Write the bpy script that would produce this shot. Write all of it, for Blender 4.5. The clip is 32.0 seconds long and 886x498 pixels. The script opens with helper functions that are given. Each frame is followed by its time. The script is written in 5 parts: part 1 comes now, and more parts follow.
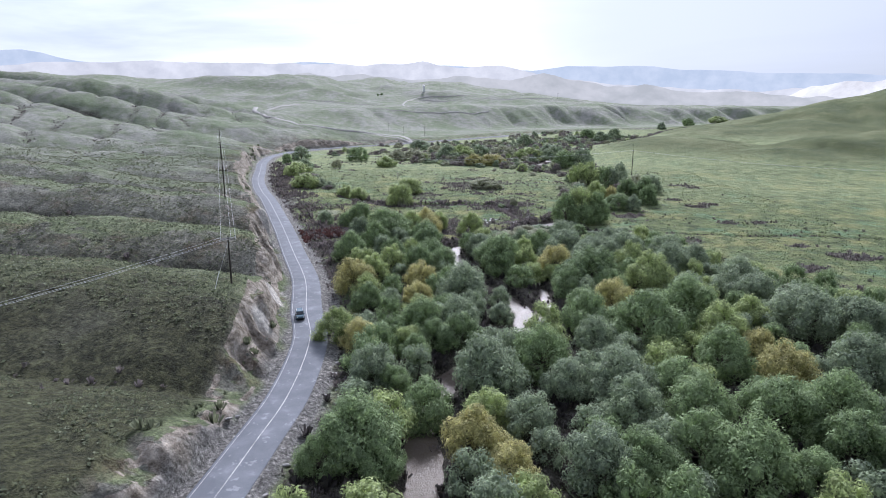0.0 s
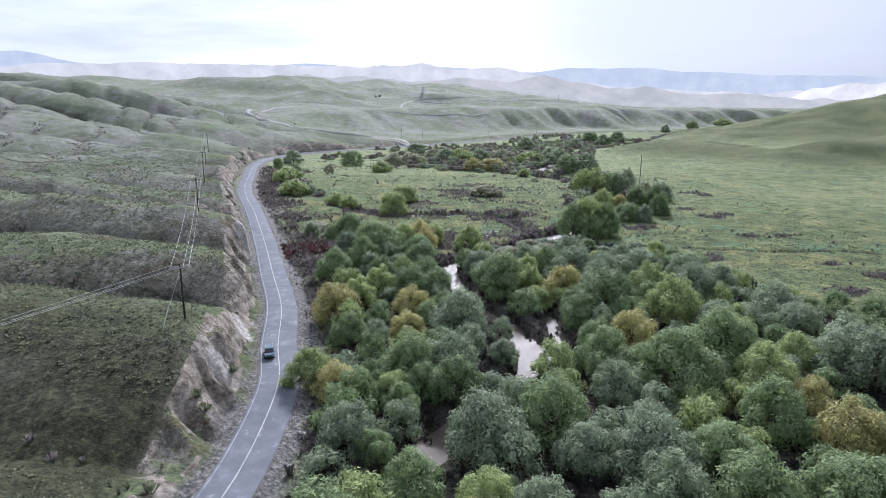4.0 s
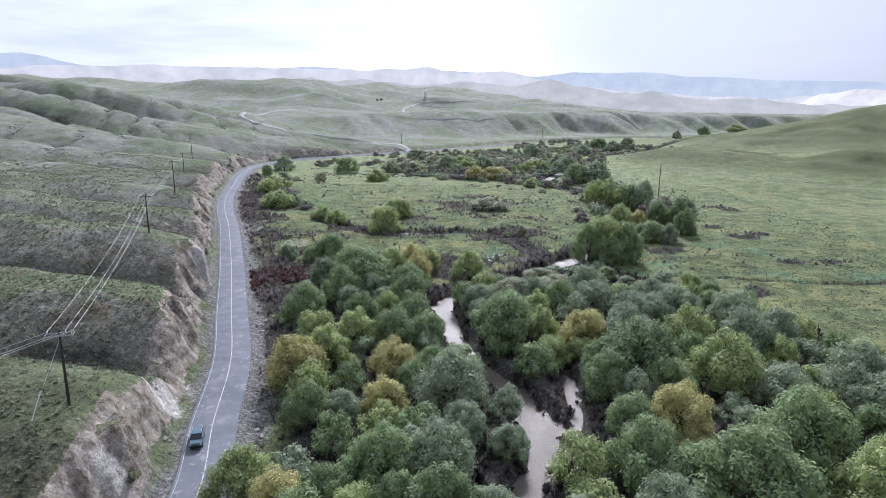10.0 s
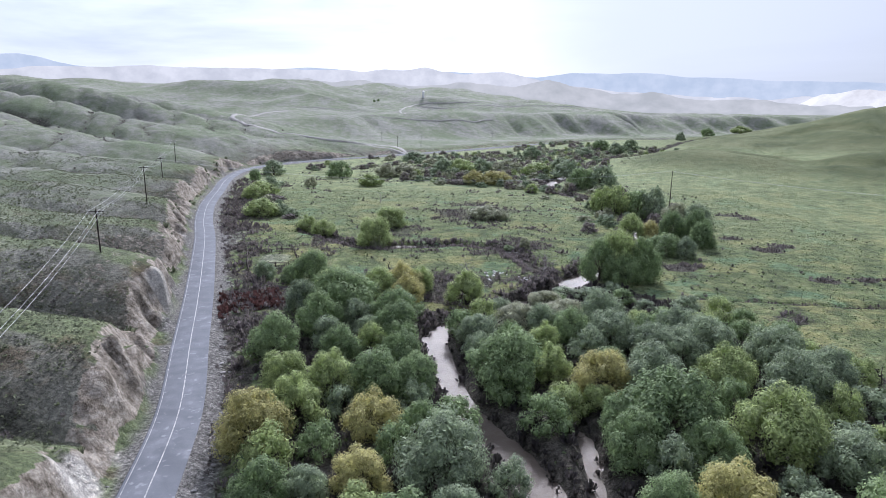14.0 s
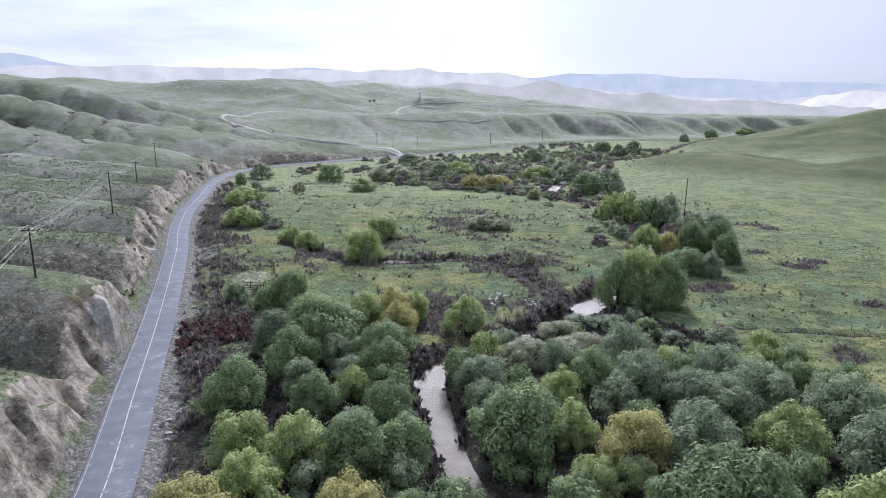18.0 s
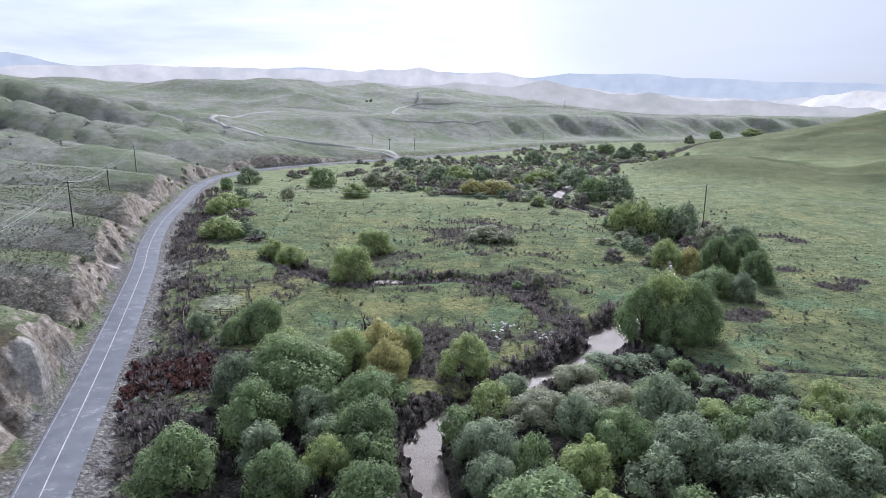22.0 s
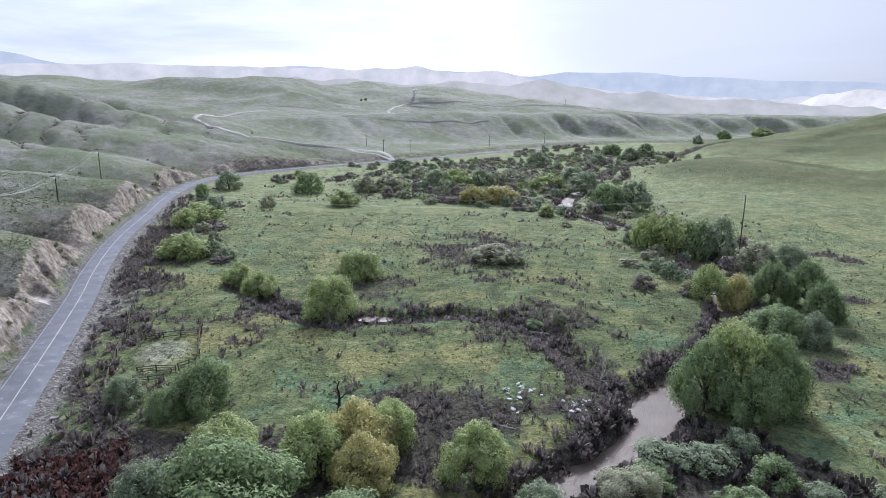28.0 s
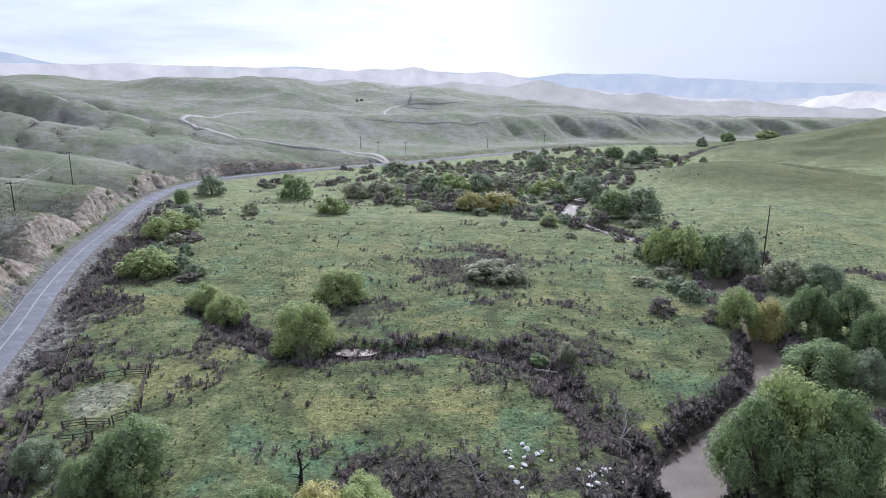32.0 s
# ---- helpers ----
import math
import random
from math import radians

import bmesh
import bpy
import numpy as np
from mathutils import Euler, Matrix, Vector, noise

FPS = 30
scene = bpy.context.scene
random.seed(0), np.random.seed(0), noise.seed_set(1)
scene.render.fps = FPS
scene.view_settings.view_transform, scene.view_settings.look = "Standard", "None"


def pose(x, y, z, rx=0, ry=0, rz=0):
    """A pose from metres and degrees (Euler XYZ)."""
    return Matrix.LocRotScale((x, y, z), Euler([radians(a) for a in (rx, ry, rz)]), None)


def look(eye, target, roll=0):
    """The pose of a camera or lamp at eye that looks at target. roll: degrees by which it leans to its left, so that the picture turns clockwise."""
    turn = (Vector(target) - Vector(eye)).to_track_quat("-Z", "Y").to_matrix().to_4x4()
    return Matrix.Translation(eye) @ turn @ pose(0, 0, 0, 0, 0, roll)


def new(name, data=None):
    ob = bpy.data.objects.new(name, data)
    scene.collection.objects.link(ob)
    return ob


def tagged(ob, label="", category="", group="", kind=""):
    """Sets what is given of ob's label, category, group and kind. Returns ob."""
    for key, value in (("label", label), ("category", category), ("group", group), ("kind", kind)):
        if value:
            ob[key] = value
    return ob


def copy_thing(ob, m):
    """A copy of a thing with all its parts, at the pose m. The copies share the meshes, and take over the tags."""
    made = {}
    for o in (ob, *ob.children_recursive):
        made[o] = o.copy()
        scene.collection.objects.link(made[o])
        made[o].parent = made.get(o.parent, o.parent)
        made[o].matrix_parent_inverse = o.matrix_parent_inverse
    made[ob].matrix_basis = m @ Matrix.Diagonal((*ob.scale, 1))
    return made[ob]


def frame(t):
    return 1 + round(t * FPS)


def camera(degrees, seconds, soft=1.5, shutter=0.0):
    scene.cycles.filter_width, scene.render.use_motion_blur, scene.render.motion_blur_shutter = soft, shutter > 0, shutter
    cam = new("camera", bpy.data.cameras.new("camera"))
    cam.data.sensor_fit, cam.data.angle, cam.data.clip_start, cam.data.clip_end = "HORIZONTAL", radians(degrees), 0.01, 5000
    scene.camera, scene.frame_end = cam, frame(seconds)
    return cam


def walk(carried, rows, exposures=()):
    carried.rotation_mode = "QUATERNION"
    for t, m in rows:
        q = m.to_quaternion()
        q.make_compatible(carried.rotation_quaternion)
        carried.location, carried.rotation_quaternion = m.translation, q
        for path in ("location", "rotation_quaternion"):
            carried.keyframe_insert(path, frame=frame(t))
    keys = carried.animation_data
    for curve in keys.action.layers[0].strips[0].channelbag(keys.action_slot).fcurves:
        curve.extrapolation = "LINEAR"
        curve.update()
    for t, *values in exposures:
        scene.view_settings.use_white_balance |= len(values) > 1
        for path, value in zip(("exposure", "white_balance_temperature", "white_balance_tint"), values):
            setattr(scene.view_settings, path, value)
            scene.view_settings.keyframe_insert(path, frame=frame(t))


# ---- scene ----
cam = camera(70.9, 32.0, soft=0.6)
PATH = [
    (0, (-2.127, 1.772, 48.265), (-2.169, 3.715, 47.791), 0.2),
    (3, (-1.656, 16.614, 48.349), (-1.697, 18.557, 47.878), 0.25),
    (6, (-0.778, 31.642, 48.346), (-0.815, 33.587, 47.883), 0.4),
    (7.5, (-0.604, 38.968, 48.362), (-0.641, 40.914, 47.901), 0.64),
    (8.5, (0.004, 44.32, 48.45), (-0.036, 46.266, 47.991), 0.47),
    (9, (0.229, 46.935, 48.428), (0.184, 48.882, 47.971), 0.49),
    (9.5, (0.36, 49.506, 48.378), (0.308, 51.452, 47.921), 0.5),
    (11, (0.722, 57.135, 48.248), (0.67, 59.081, 47.791), 0.56),
    (13, (1.135, 67.434, 48.374), (1.085, 69.381, 47.919), 0.5),
    (16.5, (1.018, 85.948, 48.256), (0.973, 87.896, 47.802), 0.59),
    (19, (0.562, 99.766, 48.221), (0.525, 101.714, 47.768), 0.55),
    (21, (0.573, 110.323, 48.505), (0.538, 112.271, 48.052), 0.6),
    (23, (0.444, 120.887, 48.652), (0.41, 122.835, 48.198), 0.6),
    (25, (0.119, 131.594, 48.479), (0.089, 133.541, 48.024), 0.6),
    (28, (-0.496, 148.23, 48.419), (-0.521, 150.177, 47.963), 0.6),
    (30, (0.039, 158.284, 48.377), (0.016, 160.232, 47.923), 0.7),
    (32, (0.629, 167.856, 48.316), (0.61, 169.804, 47.863), 0.7),
]
walk(cam, [(t, look(eye, target, roll)) for t, eye, target, roll in PATH], [(0, 0.19, 5700, 17), (32, 0.11, 5700, 17)])

# ---- sky, sun and exposure ----
SUN_ELEV, SUN_AZ = radians(33), radians(4)      # behind thin cloud, to the north
world = bpy.data.worlds.new("overcast_sky")
scene.world = world
world.use_nodes = True
wt = world.node_tree
wt.nodes.clear()


def wn(kind, **inputs):
    n = wt.nodes.new(kind)
    for k, v in inputs.items():
        n.inputs[k].default_value = v
    return n


w_out = wn("ShaderNodeOutputWorld")
w_bg = wn("ShaderNodeBackground", Strength=1.06)
w_sky = wn("ShaderNodeTexSky")
w_sky.sky_type, w_sky.sun_disc = "NISHITA", False
w_sky.sun_elevation, w_sky.sun_rotation = SUN_ELEV, SUN_AZ
w_scale = wn("ShaderNodeVectorMath")
w_scale.operation = "SCALE"
w_scale.inputs["Scale"].default_value = 0.10
w_co = wn("ShaderNodeTexCoord")
w_map = wn("ShaderNodeMapping", Scale=(1.1, 1.1, 5.5), Location=(3.1, 0.4, 0.75))
w_noise = wn("ShaderNodeTexNoise", Scale=1.6, Detail=7.0, Roughness=0.52, Distortion=0.5)
w_ramp = wn("ShaderNodeValToRGB")
w_ramp.color_ramp.elements[0].position, w_ramp.color_ramp.elements[0].color = 0.38, (0.61, 0.655, 0.735, 1)
w_ramp.color_ramp.elements[1].position, w_ramp.color_ramp.elements[1].color = 0.62, (1.02, 1.06, 1.14, 1)
w_mix = wn("ShaderNodeMix")
w_mix.data_type = "RGBA"
w_mix.inputs["Factor"].default_value = 0.88
wt.links.new(w_co.outputs["Generated"], w_map.inputs["Vector"])
wt.links.new(w_map.outputs[0], w_noise.inputs["Vector"])
wt.links.new(w_noise.outputs["Fac"], w_ramp.inputs["Fac"])
wt.links.new(w_sky.outputs[0], w_scale.inputs[0])
wt.links.new(w_scale.outputs[0], w_mix.inputs["A"])
wt.links.new(w_ramp.outputs["Color"], w_mix.inputs["B"])
# the cloud is brightest round the hidden sun and greyer away from it
w_dot = wn("ShaderNodeVectorMath")
w_dot.operation = "DOT_PRODUCT"
THIN = radians(-14)      # the thinnest cloud
w_dot.inputs[1].default_value = (math.sin(THIN) * math.cos(SUN_ELEV), math.cos(THIN) * math.cos(SUN_ELEV), math.sin(SUN_ELEV))
w_fall = wn("ShaderNodeMapRange")
w_fall.interpolation_type = "SMOOTHSTEP"
for w_key, w_val in (("From Min", 0.15), ("From Max", 0.86), ("To Min", 0.50), ("To Max", 1.0)):
    w_fall.inputs[w_key].default_value = w_val
w_dim = wn("ShaderNodeVectorMath")
w_dim.operation = "SCALE"
wt.links.new(w_co.outputs["Generated"], w_dot.inputs[0])
wt.links.new(w_dot.outputs["Value"], w_fall.inputs["Value"])
# a grey-blue bank of cloud stands over the north-east
w_bank = wn("ShaderNodeVectorMath")
w_bank.operation = "DOT_PRODUCT"
w_bank.inputs[1].default_value = (math.sin(radians(34)), math.cos(radians(34)), 0.16)
w_edge = wn("ShaderNodeMath")
w_edge.operation = "MULTIPLY_ADD"
w_edge.inputs[1].default_value, w_edge.inputs[2].default_value = 0.16, -0.08
w_sum = wn("ShaderNodeMath")
w_sum.operation = "ADD"
w_in = wn("ShaderNodeMapRange")
w_in.interpolation_type = "SMOOTHSTEP"
for w_key, w_val in (("From Min", 0.84), ("From Max", 0.985), ("To Min", 0.0), ("To Max", 0.8)):
    w_in.inputs[w_key].default_value = w_val
w_grey = wn("ShaderNodeMix")
w_grey.data_type = "RGBA"
w_grey.inputs["B"].default_value = (0.665, 0.70, 0.735, 1)
wt.links.new(w_co.outputs["Generated"], w_bank.inputs[0])
wt.links.new(w_noise.outputs["Fac"], w_edge.inputs[0])
wt.links.new(w_bank.outputs["Value"], w_sum.inputs[0])
wt.links.new(w_edge.outputs[0], w_sum.inputs[1])
wt.links.new(w_sum.outputs[0], w_in.inputs["Value"])
wt.links.new(w_in.outputs["Result"], w_grey.inputs["Factor"])
wt.links.new(w_mix.outputs["Result"], w_grey.inputs["A"])
wt.links.new(w_grey.outputs["Result"], w_dim.inputs[0])
wt.links.new(w_fall.outputs["Result"], w_dim.inputs["Scale"])
wt.links.new(w_dim.outputs[0], w_bg.inputs["Color"])
wt.links.new(w_bg.outputs[0], w_out.inputs["Surface"])

sun = new("sun", bpy.data.lights.new("sun", "SUN"))
sun.data.energy, sun.data.angle, sun.data.color = 4.6, radians(10), (1.0, 0.97, 0.93)
sun.matrix_world = look((0, 0, 0), (-math.sin(SUN_AZ) * math.cos(SUN_ELEV), -math.cos(SUN_AZ) * math.cos(SUN_ELEV), -math.sin(SUN_ELEV)))
scene.view_settings.exposure = 0.0


# ---- materials ----
class Mat:
    """A small helper round a node material."""

    def __init__(self, name, roughness=0.8, metallic=0.0):
        self.m = bpy.data.materials.new(name)
        self.m.use_nodes = True
        self.t = self.m.node_tree
        self.b = self.t.nodes["Principled BSDF"]
        self.b.inputs["Roughness"].default_value = roughness
        self.b.inputs["Metallic"].default_value = metallic
        self.b.inputs["Specular IOR Level"].default_value = 0.25

    def node(self, kind, **inputs):
        n = self.t.nodes.new(kind)
        for k, v in inputs.items():
            n.inputs[k].default_value = v
        return n

    def link(self, a, b):
        self.t.links.new(a, b)

    def pos(self):
        return self.node("ShaderNodeNewGeometry").outputs["Position"]

    def noise(self, scale, detail=4.0, rough=0.55, vector=None, stretch=None):
        n = self.node("ShaderNodeTexNoise", Scale=scale, Detail=detail, Roughness=rough)
        v = vector if vector is not None else self.pos()
        if stretch:
            mp = self.node("ShaderNodeMapping", Scale=stretch)
            self.link(v, mp.inputs["Vector"])
            v = mp.outputs[0]
        self.link(v, n.inputs["Vector"])
        return n.outputs["Fac"]

    def ramp(self, fac, stops):
        r = self.node("ShaderNodeValToRGB")
        e = r.color_ramp.elements
        while len(e) < len(stops):
            e.new(0.5)
        for el, (p, c) in zip(e, stops):
            el.position, el.color = p, (*c, 1) if len(c) == 3 else c
        self.link(fac, r.inputs["Fac"])
        return r.outputs["Color"]

    def mask(self, fac, a, b):
        r = self.node("ShaderNodeMapRange")
        r.interpolation_type = "SMOOTHSTEP"
        for k, v in (("From Min", a), ("From Max", b)):
            r.inputs[k].default_value = v
        self.link(fac, r.inputs["Value"])
        return r.outputs["Result"]

    def math(self, op, a, b):
        n = self.node("ShaderNodeMath")
        n.operation = op
        for i, v in enumerate((a, b)):
            if isinstance(v, (int, float)):
                n.inputs[i].default_value = v
            else:
                self.link(v, n.inputs[i])
        return n.outputs[0]

    def mix(self, fac, a, b, blend="MIX"):
        n = self.node("ShaderNodeMix")
        n.data_type, n.blend_type = "RGBA", blend
        for key, v in (("Factor", fac), ("A", a), ("B", b)):
            if isinstance(v, (int, float)):
                n.inputs[key].default_value = v
            elif isinstance(v, tuple):
                n.inputs[key].default_value = (*v, 1)
            else:
                self.link(v, n.inputs[key])
        return n.outputs["Result"]

    def colour(self, c):
        if isinstance(c, tuple):
            self.b.inputs["Base Color"].default_value = (*c, 1)
        else:
            self.link(c, self.b.inputs["Base Color"])
        return self

    def bump(self, fac, strength=0.5, distance=0.1):
        n = self.node("ShaderNodeBump", Strength=strength, Distance=distance)
        self.link(fac, n.inputs["Height"])
        self.link(n.outputs[0], self.b.inputs["Normal"])
        return self

    def attr(self, name):
        n = self.node("ShaderNodeAttribute")
        n.attribute_name = name
        return n.outputs["Fac"]


def speckled(name, dark, light, scale, roughness=0.85, bump=0.4, distance=0.02, metallic=0.0):
    """A surface with grain and larger blotches between two colours."""
    m = Mat(name, roughness, metallic)
    f = m.math("MULTIPLY_ADD", m.noise(scale), 0.6)
    f.node.inputs[2].default_value = 0.0
    g = m.math("ADD", f, m.math("MULTIPLY", m.noise(scale * 0.13, 2.0), 0.4))
    m.colour(m.ramp(g, [(0.36, dark), (0.64, light)]))
    m.bump(m.noise(scale * 1.7, 3.0), bump, distance)
    return m.m


def foliage(name, dark, light, tint):
    """Leaves: each clump and each tree a little different, with light passing through."""
    m = Mat(name, 0.7)
    m.b.inputs["Specular IOR Level"].default_value = 0.2
    isl = m.node("ShaderNodeNewGeometry").outputs["Random Per Island"]
    obj = m.node("ShaderNodeObjectInfo").outputs["Random"]
    c = m.mix(isl, dark, light)
    c = m.mix(m.math("MULTIPLY", m.mask(m.noise(0.45, 2.0), 0.4, 0.66), 0.55), c, tint)
    # random tone; its dark blotches also stand in for shaded gaps between clumps
    c = m.mix(0.75, c, m.ramp(m.noise(0.8, 4.0, 0.75), [(0.36, (0.32, 0.33, 0.34)), (0.5, (0.98, 0.98, 0.98)), (0.62, (1.7, 1.68, 1.55))]), "MULTIPLY")
    c = m.mix(0.25, c, m.ramp(obj, [(0.0, dark), (0.5, light), (1.0, tint)]))
    m.colour(c)
    tr = m.node("ShaderNodeBsdfTranslucent")
    m.link(c, tr.inputs["Color"])
    mx = m.node("ShaderNodeMixShader", Fac=0.36)
    m.link(m.b.outputs[0], mx.inputs[1])
    m.link(tr.outputs[0], mx.inputs[2])
    m.link(mx.outputs[0], m.t.nodes["Material Output"].inputs["Surface"])
    return m.m


# ---- helpers of the plan ----
def smooth(a, b, v):
    t = np.clip((v - a) / (b - a), 0, 1)
    return t * t * (3 - 2 * t)


def lattice(ix, iy, seed):
    h = np.sin(ix * 127.1 + iy * 311.7 + seed * 74.7) * 43758.5453
    return h - np.floor(h)


def vnoise(x, y, seed=0):
    ix, iy = np.floor(x), np.floor(y)
    fx, fy = x - ix, y - iy
    fx, fy = fx * fx * (3 - 2 * fx), fy * fy * (3 - 2 * fy)
    a, b = lattice(ix, iy, seed), lattice(ix + 1, iy, seed)
    c, d = lattice(ix, iy + 1, seed), lattice(ix + 1, iy + 1, seed)
    return (a * (1 - fx) + b * fx) * (1 - fy) + (c * (1 - fx) + d * fx) * fy - 0.5


def fbm(x, y, size, seed=0, octaves=4):
    out, amp = 0, 1.0
    for k in range(octaves):
        out = out + amp * vnoise(x / size * 2 ** k + 17.3 * k, y / size * 2 ** k - 9.1 * k, seed + k)
        amp *= 0.5
    return out


def spline(points, step):
    """A smooth line of even steps through the given corners."""
    p = np.array(points, float)
    p = np.vstack([2 * p[0] - p[1], p, 2 * p[-1] - p[-2]])
    out = []
    for a, b, c, d in zip(p[:-3], p[1:-2], p[2:-1], p[3:]):
        n = max(2, int(np.linalg.norm(c - b) / step))
        t = np.linspace(0, 1, n, endpoint=False)[:, None]
        out.append(0.5 * (2 * b + (c - a) * t + (2 * a - 5 * b + 4 * c - d) * t ** 2 + (3 * b - a - 3 * c + d) * t ** 3))
    return np.vstack(out + [p[-2:-1]])


def line_dist(x, y, line):
    """The distance to a line, and on which side (left positive)."""
    best, side = np.full(np.shape(x), 1e9), np.zeros(np.shape(x))
    for (ax, ay), (bx, by) in zip(line[:-1, :2], line[1:, :2]):
        dx, dy = bx - ax, by - ay
        t = np.clip(((x - ax) * dx + (y - ay) * dy) / (dx * dx + dy * dy), 0, 1)
        px, py = x - ax - t * dx, y - ay - t * dy
        d = np.hypot(px, py)
        near = d < best
        best = np.where(near, d, best)
        side = np.where(near, np.sign(dx * py - dy * px + 1e-12), side)
    return best, side


ROAD = [(-36, -60), (-34.5, 0), (-32.5, 50), (-30.5, 78), (-29.5, 96), (-31.5, 119), (-36.5, 137), (-42.5, 161), (-53, 190), (-67.5, 230), (-90, 289),
        (-101, 315), (-111, 341), (-121, 371), (-133, 415), (-145, 458), (-153, 505), (-151, 543), (-137, 577), (-115, 608), (-86, 638), (-52, 676),
        (-12, 722), (42, 789), (104, 862), (168, 912), (240, 950), (430, 1040), (700, 1150), (1200, 1320)]
RIVER = [(-12, -60), (-9, 20), (-6, 75), (-8, 88), (-4, 103), (8, 120), (14, 140), (8, 158), (2, 169), (-0.5, 182), (-3, 195), (-3, 203),
         (4, 212), (20, 226), (30, 235), (38, 249), (48, 261), (60, 275), (69, 297), (75, 330), (81, 350), (79, 380), (66, 408), (56, 432), (56, 455), (66, 489),
         (82, 530), (102, 575), (138, 640), (205, 730), (310, 840), (490, 950)]
BRANCH = [(20, 170), (21, 158), (20, 145), (16, 132)]
CREEK = [(-60, 313), (-52, 303), (-40, 289.5), (-31, 282), (-24.5, 280), (-18.5, 284), (-9.5, 284), (1.5, 288), (8, 285), (15, 280), (19, 274), (21.5, 267), (24, 258), (26.5, 251), (31, 244)]
ROAD_L, RIVER_L = spline(ROAD, 9.0), spline(RIVER, 7.0)
BRANCH_L, CREEK_L = spline(BRANCH, 5.0), spline(CREEK, 5.0)
DITCH_L = spline([(60, 226), (72, 225), (83, 223.5), (93, 222), (108, 221.5), (130, 222), (152, 218)], 6.0)
ROAD_Z, WATER_Z = 0.6, -1.5

# ridges (rounded) and gullies (sharp) of the western hills, by distance north: height above the road at 10, 50, 120 and 300 m from it
SPURS = [(-60, 8, 14, 18, 30), (-20, 2, 5, 8, 22), (22, 3.5, 11, 17, 32), (44, 2, 6, 10, 25), (68, 6, 12, 17, 30), (92, 2.5, 5, 8, 22), (124, 11, 14, 16, 28),
         (147, 6, 8, 9, 22), (166, 11.5, 16, 17, 30), (190, 3, 5, 6, 22), (211, 12.5, 18, 25, 38), (240, 4, 6, 10, 24), (260, 11, 16, 25, 40)]
SPURS += [(283, 3, 7, 12, 28), (307, 11, 16, 23, 42), (340, 2.5, 5, 9, 27), (364, 12, 14, 19, 40), (396, 3, 5, 9, 28), (430, 12, 15, 22, 46),
          (462, 3, 6, 11, 32), (502, 10, 18, 27, 50), (545, 3, 8, 14, 38), (590, 9, 20, 32, 58), (650, 4, 10, 18, 46), (720, 10, 22, 32, 58), (790, 6, 14, 24, 50)]


def ground_z(x, y):
    """The height of the ground."""
    x, y = np.asarray(x, float), np.asarray(y, float)
    dr, side = line_dist(x, y, ROAD_L)
    return ground_from(x, y, dr * side, river_dist(x, y), line_dist(x, y, CREEK_L)[0])


def bank_q(x, y, u):
    """How far up the cut bank a place lies: 0 at the road, 1 at its upper edge."""
    n = (4.5 * fbm(x, y, 16, 31, 3) + 2.2 * fbm(x, y, 4.5, 32, 2)) * smooth(12.5, 9, u) * smooth(4.5, 6.5, u)
    return np.clip((u + n - 4.7) / 8.0, 0, 1)


def river_dist(x, y):
    d = line_dist(x, y, RIVER_L)[0] + 1.4 * smooth(242, 222, y) + 1.3 * smooth(290, 265, y) + 1.6 * smooth(250, 290, y)
    return np.minimum(d, line_dist(x, y, BRANCH_L)[0] + 3.9)


